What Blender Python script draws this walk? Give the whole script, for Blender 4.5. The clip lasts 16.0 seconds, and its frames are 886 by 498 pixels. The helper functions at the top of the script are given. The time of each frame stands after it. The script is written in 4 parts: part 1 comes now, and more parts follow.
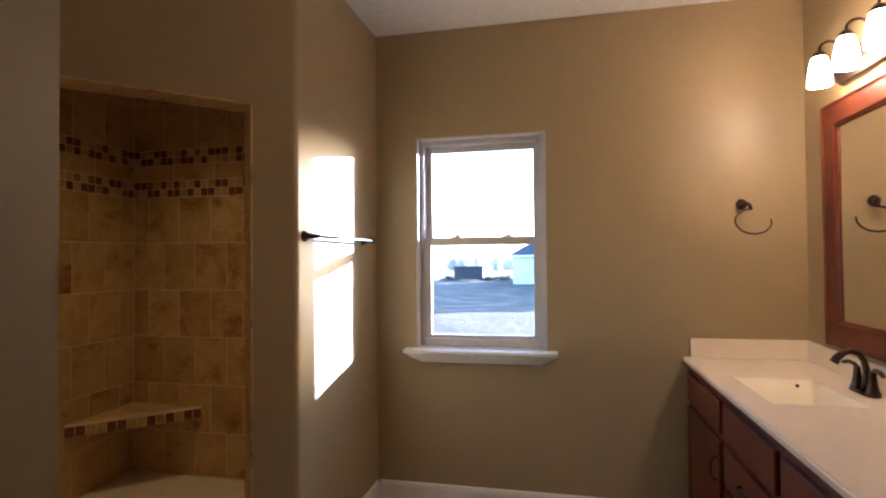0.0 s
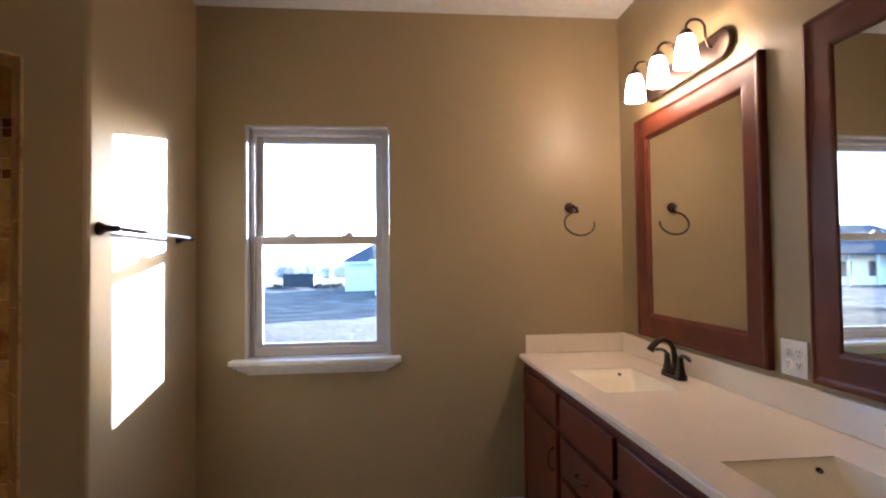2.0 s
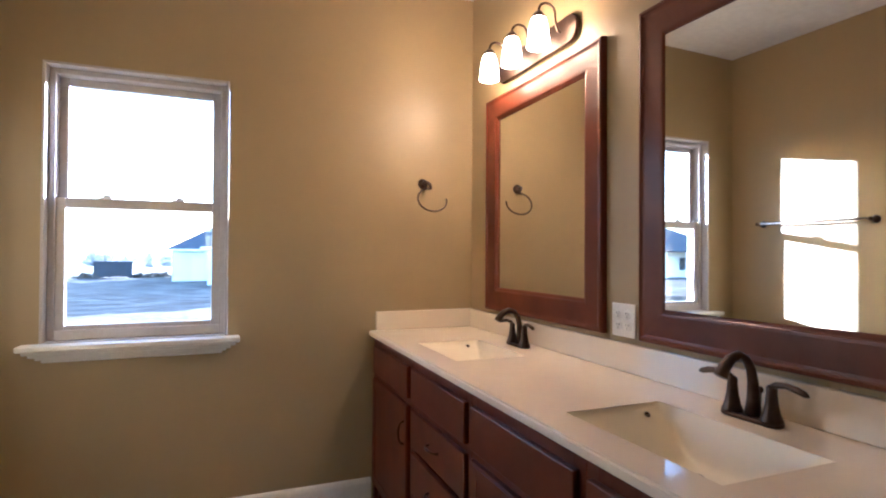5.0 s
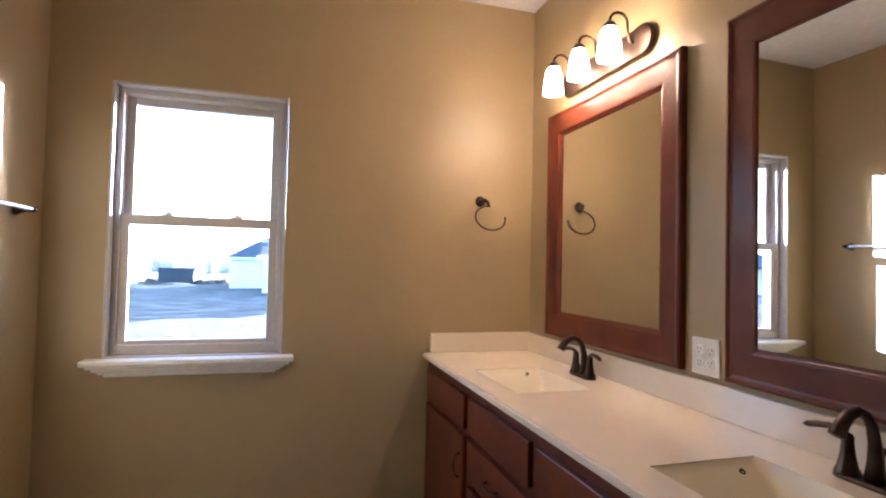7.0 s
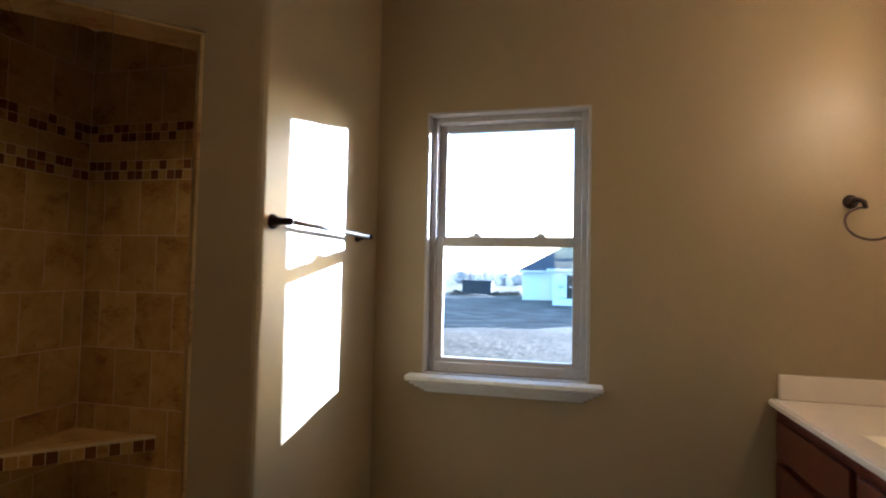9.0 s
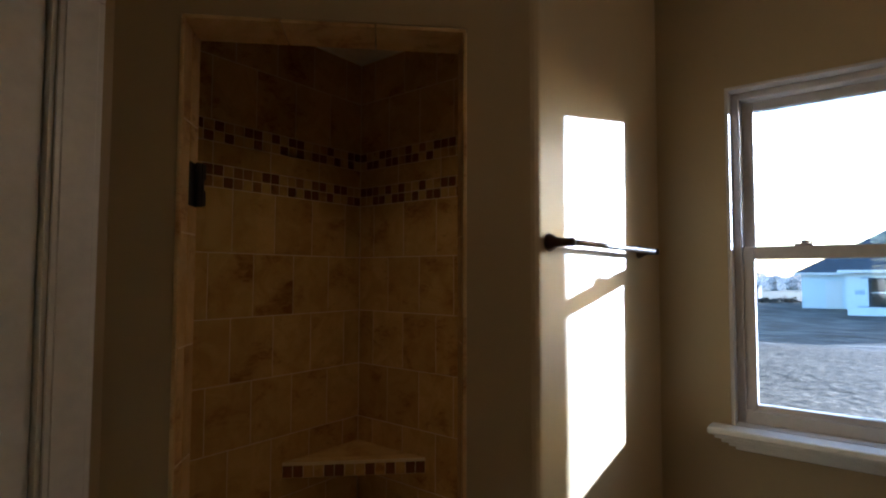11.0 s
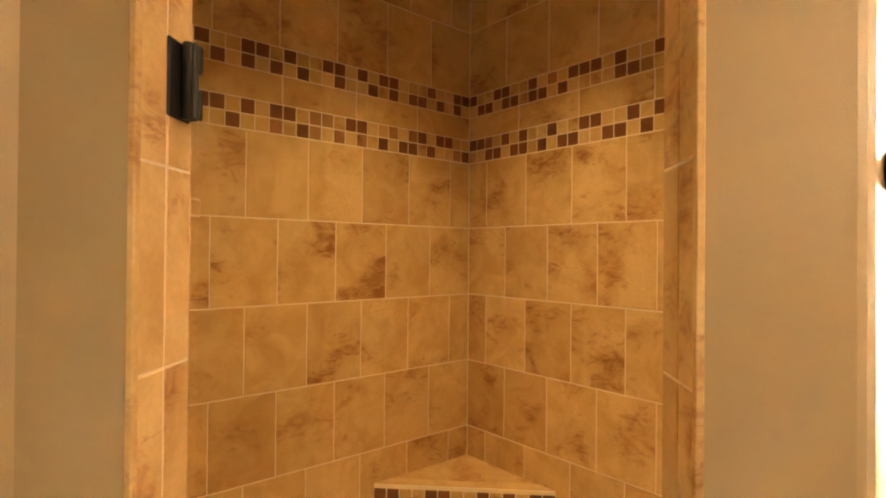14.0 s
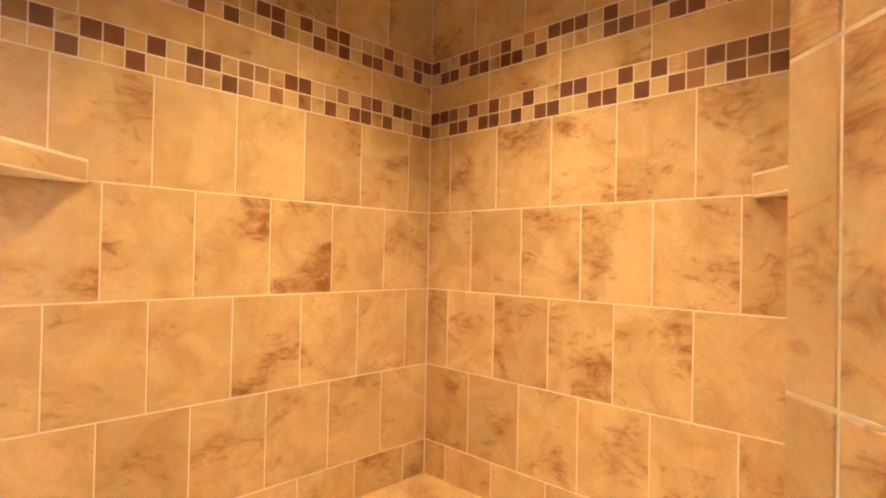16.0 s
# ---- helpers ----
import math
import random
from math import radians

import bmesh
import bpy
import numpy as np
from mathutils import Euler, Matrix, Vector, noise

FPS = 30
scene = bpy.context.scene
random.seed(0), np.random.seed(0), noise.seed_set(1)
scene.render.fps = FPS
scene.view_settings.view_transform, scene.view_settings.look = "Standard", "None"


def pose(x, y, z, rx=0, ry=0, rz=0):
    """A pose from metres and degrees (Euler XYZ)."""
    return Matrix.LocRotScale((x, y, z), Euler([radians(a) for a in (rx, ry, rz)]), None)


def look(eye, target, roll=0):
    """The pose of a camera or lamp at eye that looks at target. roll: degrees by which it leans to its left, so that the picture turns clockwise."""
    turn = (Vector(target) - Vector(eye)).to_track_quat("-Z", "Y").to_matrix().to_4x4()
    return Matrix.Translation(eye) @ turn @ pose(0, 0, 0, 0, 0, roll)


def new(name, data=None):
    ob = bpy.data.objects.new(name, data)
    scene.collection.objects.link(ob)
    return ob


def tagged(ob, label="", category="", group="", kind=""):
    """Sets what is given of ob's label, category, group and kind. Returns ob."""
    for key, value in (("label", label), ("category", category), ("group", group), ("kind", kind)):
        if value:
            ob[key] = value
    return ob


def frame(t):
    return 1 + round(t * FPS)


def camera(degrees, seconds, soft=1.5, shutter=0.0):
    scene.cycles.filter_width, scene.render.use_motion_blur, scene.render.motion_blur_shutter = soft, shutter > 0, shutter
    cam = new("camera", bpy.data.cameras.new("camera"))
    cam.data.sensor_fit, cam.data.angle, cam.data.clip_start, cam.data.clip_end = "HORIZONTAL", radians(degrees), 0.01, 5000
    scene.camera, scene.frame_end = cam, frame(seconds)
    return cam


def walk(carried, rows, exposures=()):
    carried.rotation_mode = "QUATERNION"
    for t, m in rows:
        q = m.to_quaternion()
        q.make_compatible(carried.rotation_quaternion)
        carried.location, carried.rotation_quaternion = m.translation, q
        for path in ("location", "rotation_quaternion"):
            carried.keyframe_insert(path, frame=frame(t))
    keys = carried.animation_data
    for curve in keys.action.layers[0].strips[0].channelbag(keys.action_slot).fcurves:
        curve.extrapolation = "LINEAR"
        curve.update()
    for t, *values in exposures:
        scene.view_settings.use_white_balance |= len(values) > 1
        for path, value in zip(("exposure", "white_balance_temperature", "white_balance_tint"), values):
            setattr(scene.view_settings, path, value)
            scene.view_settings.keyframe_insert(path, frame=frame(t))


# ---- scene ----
cam = camera(79.2, 16.0, soft=2.1)
PATH = [
    (0, (0.17, -0.024, 1.423), (-0.261, 1.929, 1.46), -0.5),
    (0.5, (0.14, 0.028, 1.411), (-0.147, 2.007, 1.46), -0.6),
    (1, (0.111, 0.068, 1.409), (-0.034, 2.062, 1.466), -0.6),
    (1.5, (0.096, 0.105, 1.402), (0.124, 2.104, 1.459), -0.6),
    (2, (0.106, 0.132, 1.388), (0.295, 2.123, 1.445), -0.7),
    (2.5, (0.104, 0.161, 1.369), (0.449, 2.13, 1.42), -0.6),
    (3, (0.101, 0.178, 1.347), (0.607, 2.113, 1.386), -0.5),
    (3.5, (0.097, 0.191, 1.326), (0.715, 2.092, 1.354), -0.2),
    (4, (0.099, 0.198, 1.306), (0.817, 2.064, 1.323), 0.0),
    (4.2, (0.089, 0.208, 1.292), (0.836, 2.063, 1.311), 0.3),
    (6.5, (0.092, 0.266, 1.332), (0.788, 2.14, 1.378), 1.3),
    (7, (0.082, 0.339, 1.343), (0.656, 2.254, 1.407), 1.3),
    (7.5, (0.077, 0.425, 1.345), (0.45, 2.388, 1.427), 1.3),
    (8, (0.037, 0.49, 1.359), (0.16, 2.484, 1.443), 1.2),
    (8.5, (0.015, 0.539, 1.369), (-0.131, 2.532, 1.454), 1.1),
    (9, (0.005, 0.579, 1.378), (-0.457, 2.523, 1.465), 1.2),
    (9.5, (-0.025, 0.598, 1.402), (-0.738, 2.465, 1.492), 0.9),
    (10, (-0.087, 0.649, 1.407), (-0.976, 2.438, 1.504), 0.3),
    (10.2, (-0.128, 0.689, 1.415), (-1.09, 2.439, 1.513), 0.2),
    (12.3, (-0.483, 1.064, 1.453), (-1.985, 2.381, 1.524), 0.0),
    (12.5, (-0.531, 1.107, 1.451), (-2.046, 2.411, 1.515), -0.1),
    (13, (-0.619, 1.174, 1.447), (-2.151, 2.459, 1.492), 0.14),
    (13.5, (-0.675, 1.224, 1.433), (-2.217, 2.497, 1.465), 0.48),
    (14, (-0.76, 1.285, 1.427), (-2.287, 2.576, 1.441), 0.48),
    (14.5, (-0.855, 1.344, 1.42), (-2.347, 2.677, 1.425), 0.62),
    (15, (-0.935, 1.397, 1.415), (-2.389, 2.766, 1.415), 0.98),
    (15.5, (-0.994, 1.442, 1.386), (-2.414, 2.85, 1.399), 1.2),
    (16, (-1.015, 1.468, 1.375), (-2.415, 2.897, 1.397), 1.15),
]
EXPOSURES = [(t, e, k, 20 if t < 8.2 else 12) for t, e, k in (
    (0.0, 3.98, 4890), (0.5, 3.85, 4840), (1.5, 3.84, 4740), (3.0, 4.08, 4760), (4.0, 4.26, 4780), (6.5, 4.32, 4800), (7.5, 4.2, 4800), (8.5, 3.82, 4830),
    (9.0, 3.48, 4830), (10.0, 2.78, 4780), (12.3, 3.22, 5050), (12.5, 3.55, 5350), (13.0, 4.75, 5850), (13.5, 6.0, 5850), (14.0, 6.4, 5650),
    (14.5, 6.82, 5320), (15.0, 7.15, 5000), (15.5, 7.32, 4780), (16.0, 7.42, 4620))]
walk(cam, [(t, look(eye, target, roll)) for t, eye, target, roll in PATH], EXPOSURES)

# world and sun: low daylight from beyond the window
SUN_DIR = Vector((0.56, 0.812, 0.155)).normalized()   # towards the sun
world = bpy.data.worlds.new("sky")
scene.world = world
world.use_nodes = True
wn, wl = world.node_tree.nodes, world.node_tree.links
sky = wn.new("ShaderNodeTexSky")
sky.sky_type = 'NISHITA'
sky.sun_disc = False
sky.sun_elevation = math.asin(SUN_DIR.z)
sky.sun_rotation = math.atan2(SUN_DIR.x, SUN_DIR.y)
sky.air_density, sky.dust_density, sky.ozone_density = 1.1, 1.0, 2.0
bg = wn["Background"]
bg.inputs["Strength"].default_value = 0.15
wl.new(sky.outputs[0], bg.inputs["Color"])
sun = new("sun", bpy.data.lights.new("sun", 'SUN'))
sun.data.energy, sun.data.angle, sun.data.color = 5.0, radians(0.53), (0.98, 0.99, 1.0)
sun.matrix_world = look((20, 30, 12), Vector((20, 30, 12)) - SUN_DIR)

# strengths of the two kinds of lamp in the place
VANITY_GLOW, BULB_GLOW, CAN_GLOW = 3.9, 5.0, 20.5

# ---- materials ----
def mat_base(name, rough=0.5, metal=0.0, spec=0.5):
    m = bpy.data.materials.new(name)
    m.use_nodes = True
    b = m.node_tree.nodes["Principled BSDF"]
    b.inputs["Roughness"].default_value = rough
    b.inputs["Metallic"].default_value = metal
    b.inputs["Specular IOR Level"].default_value = spec
    return m, m.node_tree.nodes, m.node_tree.links, b


def coords(n, l, random_shift=False, scale=(1, 1, 1), kind="Object"):
    tc = n.new("ShaderNodeTexCoord")
    mp = n.new("ShaderNodeMapping")
    mp.inputs["Scale"].default_value = scale
    l.new(tc.outputs[kind], mp.inputs["Vector"])
    if random_shift:
        oi = n.new("ShaderNodeObjectInfo")
        mul = n.new("ShaderNodeVectorMath")
        mul.operation = 'SCALE'
        mul.inputs[0].default_value = (37.0, 91.0, 53.0)
        l.new(oi.outputs["Random"], mul.inputs["Scale"])
        l.new(mul.outputs[0], mp.inputs["Location"])
    return mp.outputs[0]


def noise_tex(n, l, vec, scale, detail=4.0, rough=0.55, distort=0.0):
    t = n.new("ShaderNodeTexNoise")
    t.inputs["Scale"].default_value = scale
    t.inputs["Detail"].default_value = detail
    t.inputs["Roughness"].default_value = rough
    t.inputs["Distortion"].default_value = distort
    l.new(vec, t.inputs["Vector"])
    return t.outputs["Fac"]


def ramp(n, l, fac, stops):
    r = n.new("ShaderNodeValToRGB")
    e = r.color_ramp.elements
    while len(e) < len(stops):
        e.new(0.5)
    for el, (p, c) in zip(e, stops):
        el.position, el.color = p, (*c, 1)
    l.new(fac, r.inputs["Fac"])
    return r.outputs["Color"]


def mix_col(n, l, fac, a, b, mode='MIX'):
    m = n.new("ShaderNodeMix")
    m.data_type, m.blend_type = 'RGBA', mode
    if isinstance(fac, float):
        m.inputs[0].default_value = fac
    else:
        l.new(fac, m.inputs[0])
    for sock, v in ((m.inputs[6], a), (m.inputs[7], b)):
        if isinstance(v, tuple):
            sock.default_value = (*v, 1)
        else:
            l.new(v, sock)
    return m.outputs[2]


def bump(n, l, b, height, strength, dist=0.002):
    k = n.new("ShaderNodeBump")
    k.inputs["Strength"].default_value = strength
    k.inputs["Distance"].default_value = dist
    l.new(height, k.inputs["Height"])
    l.new(k.outputs[0], b.inputs["Normal"])


def vary(name, c1, c2, scale, rough=0.5, metal=0.0, spec=0.5, bump_scale=0, bump_strength=0.15, rough_var=0.08, shift=False, grain=0.06):
    """Two tones at a large and a small scale, with uneven gloss and fine relief."""
    m, n, l, b = mat_base(name, rough, metal, spec)
    v = coords(n, l, shift)
    big = noise_tex(n, l, v, scale, 5)
    fine = noise_tex(n, l, v, scale * 14, 3)
    col = ramp(n, l, big, ((0.3, c1), (0.7, c2)))
    tone = ramp(n, l, fine, ((0.3, (1 - grain,) * 3), (0.7, (1 + grain * 0.8,) * 3)))
    l.new(mix_col(n, l, 1.0, col, tone, 'MULTIPLY'), b.inputs["Base Color"])
    r = n.new("ShaderNodeMapRange")
    r.inputs[3].default_value, r.inputs[4].default_value = rough - rough_var, rough + rough_var
    l.new(big, r.inputs[0])
    l.new(r.outputs[0], b.inputs["Roughness"])
    if bump_scale:
        bump(n, l, b, noise_tex(n, l, v, bump_scale, 3), bump_strength)
    return m


PAINT = vary("taupe_wall_paint", (0.349, 0.262, 0.130), (0.369, 0.278, 0.139), 1.3, 0.42, 0, 0.45, 260, 0.10, 0.04, False, 0.012)
CEILING = vary("white_ceiling_paint", (0.74, 0.72, 0.68), (0.78, 0.76, 0.72), 1.5, 0.8, 0, 0.3, 120, 0.3, 0.05)
TRIM = vary("white_trim_paint", (0.74, 0.72, 0.67), (0.80, 0.78, 0.73), 2.0, 0.35, 0, 0.5, 60, 0.05)
# white vinyl greyed in its colour to carry the frame's backlit shade
VINYL = vary("shaded_white_vinyl", (0.46, 0.42, 0.38), (0.51, 0.47, 0.43), 3.0, 0.4, 0, 0.5)
MARBLE = vary("cream_cultured_marble", (0.77, 0.665, 0.52), (0.82, 0.725, 0.585), 2.2, 0.09, 0, 0.45, 0, 0, 0.02, False, 0.01)
BASIN = vary("cream_moulded_basin", (0.76, 0.68, 0.50), (0.80, 0.725, 0.55), 2.2, 0.30, 0, 0.35, 0, 0, 0.04, False, 0.01)
BRONZE = vary("oil_rubbed_bronze", (0.045, 0.029, 0.022), (0.090, 0.058, 0.042), 18, 0.34, 0.85, 0.5, 90, 0.05)
BLACK = vary("black_metal", (0.012, 0.011, 0.010), (0.022, 0.020, 0.018), 20, 0.5, 0.2, 0.3)
NICKEL = vary("brushed_metal", (0.50, 0.46, 0.42), (0.60, 0.56, 0.50), 25, 0.22, 1.0)
GROUT = vary("beige_grout", (0.77, 0.66, 0.47), (0.83, 0.73, 0.54), 9, 0.85, 0, 0.2, 300, 0.3)
PAN = vary("cream_shower_pan", (0.74, 0.68, 0.57), (0.80, 0.74, 0.63), 3, 0.3, 0, 0.5, 200, 0.1)
PLASTIC = vary("white_plastic", (0.76, 0.74, 0.69), (0.80, 0.78, 0.73), 8, 0.3)
DARK = vary("dark_slot", (0.02, 0.018, 0.016), (0.03, 0.026, 0.022), 8, 0.6)
FLOOR = vary("beige_floor_tile", (0.44, 0.37, 0.28), (0.50, 0.43, 0.34), 3, 0.35, 0, 0.5, 80, 0.1, 0.08, True)
CARPET = vary("beige_carpet", (0.36, 0.31, 0.24), (0.42, 0.36, 0.28), 6, 0.95, 0, 0.1, 700, 0.6)


def wood_mat():
    m, n, l, b = mat_base("cherry_stained_wood", 0.42, 0, 0.22)
    v = coords(n, l, True, (1, 1, 1))
    w = n.new("ShaderNodeTexNoise")
    mp = n.new("ShaderNodeMapping")
    mp.inputs["Scale"].default_value = (30, 3.0, 3.0)
    l.new(v, mp.inputs["Vector"])
    l.new(mp.outputs[0], w.inputs["Vector"])
    w.inputs["Scale"].default_value, w.inputs["Detail"].default_value = 2.2, 6
    big = noise_tex(n, l, v, 2.5, 3)
    grain = ramp(n, l, w.outputs["Fac"], ((0.25, (0.080, 0.017, 0.0062)), (0.75, (0.150, 0.035, 0.0115))))
    tone = ramp(n, l, big, ((0.25, (0.80, 0.78, 0.78)), (0.75, (1.12, 1.08, 1.05))))
    l.new(mix_col(n, l, 1.0, grain, tone, 'MULTIPLY'), b.inputs["Base Color"])
    b.inputs["Coat Weight"].default_value = 0.12
    b.inputs["Coat Roughness"].default_value = 0.2
    bump(n, l, b, w.outputs["Fac"], 0.04, 0.001)
    return m


def tile_mat(name, light, mid, dark, vein, patch=1.0):
    """Travertine: a pale ground, soft ochre clouds, and feathered brown mottling that gathers in patches."""
    m, n, l, b = mat_base(name, 0.36, 0, 0.35)
    v = coords(n, l, True)
    cloud = noise_tex(n, l, v, 6.5, 6, 0.62, 0.9)
    mp = n.new("ShaderNodeMapping")
    mp.inputs["Scale"].default_value = (8, 8, 15)
    mp.inputs["Rotation"].default_value = (0.5, 0.35, 0.0)
    l.new(v, mp.inputs["Vector"])
    streak = noise_tex(n, l, mp.outputs[0], 1.7, 10, 0.70, 1.3)
    fine = noise_tex(n, l, v, 110, 4, 0.6)
    base = ramp(n, l, cloud, ((0.36, mid), (0.60, light)))
    gather = noise_tex(n, l, v, 4.2, 3, 0.5, 0.5)
    zone = ramp(n, l, gather, ((0.515, (0, 0, 0)), (0.70, (patch,) * 3)))
    haze = mix_col(n, l, zone, base, dark)
    thin = n.new("ShaderNodeMath")
    thin.operation = 'MULTIPLY_ADD'
    l.new(gather, thin.inputs[0])
    thin.inputs[1].default_value = 0.9
    l.new(streak, thin.inputs[2])
    sharp = n.new("ShaderNodeMapRange")
    sharp.inputs[1].default_value, sharp.inputs[2].default_value = 1.03, 1.24
    l.new(thin.outputs[0], sharp.inputs[0])
    col = mix_col(n, l, sharp.outputs[0], mix_col(n, l, 0.55, base, haze), vein)
    tone = ramp(n, l, fine, ((0.3, (0.93, 0.92, 0.91)), (0.7, (1.05, 1.05, 1.05))))
    oi = n.new("ShaderNodeObjectInfo")
    each = ramp(n, l, oi.outputs["Random"], ((0.0, (0.86, 0.81, 0.75)), (0.18, (0.95, 0.93, 0.90)), (1.0, (1.06, 1.06, 1.06))))
    col = mix_col(n, l, 1.0, mix_col(n, l, 1.0, col, tone, 'MULTIPLY'), each, 'MULTIPLY')
    l.new(col, b.inputs["Base Color"])
    h = n.new("ShaderNodeMath")
    h.operation = 'SUBTRACT'
    l.new(cloud, h.inputs[0])
    l.new(sharp.outputs[0], h.inputs[1])
    bump(n, l, b, h.outputs[0], 0.2, 0.0015)
    return m


WOOD = wood_mat()
TILE = tile_mat("travertine_tile", (0.64, 0.458, 0.205), (0.52, 0.340, 0.126), (0.41, 0.228, 0.074), (0.28, 0.122, 0.034))
MOSAIC_DARK = tile_mat("brown_mosaic", (0.20, 0.075, 0.030), (0.160, 0.058, 0.023), (0.12, 0.043, 0.017), (0.09, 0.032, 0.013))
MOSAIC_RUST = tile_mat("rust_mosaic", (0.36, 0.19, 0.080), (0.28, 0.135, 0.055), (0.20, 0.090, 0.035), (0.14, 0.06, 0.025))


def glow_mat(name, colour, strength):
    m, n, l, b = mat_base(name, 0.3)
    b.inputs["Base Color"].default_value = (0.85, 0.82, 0.76, 1)
    b.inputs["Emission Color"].default_value = (*colour, 1)
    b.inputs["Emission Strength"].default_value = strength
    return m


SHADE = glow_mat("lit_white_glass", (1.0, 0.65, 0.32), VANITY_GLOW)
BULB = glow_mat("lit_bulb", (1.0, 0.65, 0.32), BULB_GLOW)
CAN_LENS = glow_mat("lit_can_lens", (1.0, 0.615, 0.185), CAN_GLOW)


def mirror_mat():
    m, n, l, b = mat_base("mirror_silver", 0.015, 1.0)
    v = coords(n, l)
    l.new(ramp(n, l, noise_tex(n, l, v, 3), ((0.3, (0.86, 0.87, 0.86)), (0.7, (0.90, 0.91, 0.90)))), b.inputs["Base Color"])
    return m


def pane_mat(name, tint, gloss):
    m, n, l, b = mat_base(name, 0.0)
    tr = n.new("ShaderNodeBsdfTransparent")
    tr.inputs[0].default_value = (*tint, 1)
    gl = n.new("ShaderNodeBsdfGlossy")
    gl.inputs["Roughness"].default_value = 0.02
    mx = n.new("ShaderNodeMixShader")
    mx.inputs[0].default_value = gloss
    l.new(tr.outputs[0], mx.inputs[1])
    l.new(gl.outputs[0], mx.inputs[2])
    l.new(mx.outputs[0], n["Material Output"].inputs["Surface"])
    return m


MIRROR = mirror_mat()
PANE = pane_mat("window_glass", (0.96, 0.97, 0.97), 0.05)
SHOWER_GLASS = pane_mat("shower_glass", (0.985, 0.99, 0.985), 0.025)

# outdoors
SHEATH = vary("pale_blue_house_wrap", (0.62, 0.68, 0.71), (0.72, 0.76, 0.78), 0.6, 0.7, 0, 0.3)
WRAPINK = vary("printed_wrap", (0.36, 0.44, 0.54), (0.44, 0.52, 0.62), 1.0, 0.7)
SHINGLE = vary("grey_shingles", (0.060, 0.062, 0.070), (0.095, 0.098, 0.108), 2.5, 0.95, 0, 0.1)
SIDING = vary("white_siding", (0.66, 0.65, 0.62), (0.74, 0.73, 0.70), 0.8, 0.6)
STEEL = vary("dark_painted_steel", (0.035, 0.038, 0.045), (0.060, 0.064, 0.074), 1.5, 0.8, 0.0, 0.2)
# paler than foliage is: distance haze is mixed into the crown colour
LEAF = vary("hazed_foliage", (0.30, 0.31, 0.32), (0.38, 0.39, 0.40), 0.4, 0.9, 0, 0.1)
BARK = vary("grey_bark", (0.08, 0.065, 0.05), (0.13, 0.11, 0.09), 3, 0.9, 0, 0.1)


def through_lit(m, share):
    """Lets part of the light pass through thin foliage."""
    n, l = m.node_tree.nodes, m.node_tree.links
    tl = n.new("ShaderNodeBsdfTranslucent")
    tl.inputs["Color"].default_value = (0.24, 0.26, 0.28, 1)
    mx = n.new("ShaderNodeMixShader")
    mx.inputs[0].default_value = share
    l.new(n["Principled BSDF"].outputs[0], mx.inputs[1])
    l.new(tl.outputs[0], mx.inputs[2])
    l.new(mx.outputs[0], n["Material Output"].inputs["Surface"])


through_lit(LEAF, 0.3)
# trunk colour lightened for the same distance haze
TWIG = vary("hazed_bark", (0.24, 0.235, 0.23), (0.32, 0.315, 0.31), 3, 0.9, 0, 0.1)
WINGWALL = vary("tan_exterior_siding", (0.42, 0.37, 0.30), (0.47, 0.42, 0.34), 1.0, 0.8)


def ground_mat():
    m, n, l, b = mat_base("bare_earth_and_straw", 0.95, 0, 0.1)
    v = coords(n, l)
    sep = n.new("ShaderNodeSeparateXYZ")
    l.new(v, sep.inputs[0])
    wob = noise_tex(n, l, v, 0.25, 4)
    add = n.new("ShaderNodeMath")
    add.operation = 'MULTIPLY_ADD'
    l.new(wob, add.inputs[0])
    add.inputs[1].default_value = 9.0
    l.new(sep.outputs["Y"], add.inputs[2])
    zone = n.new("ShaderNodeMapRange")
    zone.inputs[1].default_value, zone.inputs[2].default_value = 26.5, 29.0
    l.new(add.outputs[0], zone.inputs[0])
    far = n.new("ShaderNodeMapRange")
    far.inputs[1].default_value, far.inputs[2].default_value = 62, 75
    l.new(add.outputs[0], far.inputs[0])
    mp = n.new("ShaderNodeMapping")
    mp.inputs["Scale"].default_value = (0.5, 2.2, 1)
    l.new(v, mp.inputs["Vector"])
    straw = ramp(n, l, noise_tex(n, l, v, 5.0, 8, 0.75), ((0.38, (0.022, 0.016, 0.010)), (0.50, (0.080, 0.059, 0.037)), (0.62, (0.20, 0.155, 0.10))))
    mud = ramp(n, l, noise_tex(n, l, mp.outputs[0], 0.9, 8, 0.7), ((0.37, (0.045, 0.037, 0.031)), (0.50, (0.105, 0.089, 0.073)), (0.64, (0.24, 0.207, 0.17))))
    field = ramp(n, l, noise_tex(n, l, mp.outputs[0], 0.3, 4), ((0.3, (0.15, 0.13, 0.09)), (0.7, (0.22, 0.19, 0.13))))
    col = mix_col(n, l, far.outputs[0], mix_col(n, l, zone.outputs[0], straw, mud), field)
    l.new(col, b.inputs["Base Color"])
    bump(n, l, b, noise_tex(n, l, v, 2.5, 6), 0.8, 0.12)
    return m


GROUND = ground_mat()

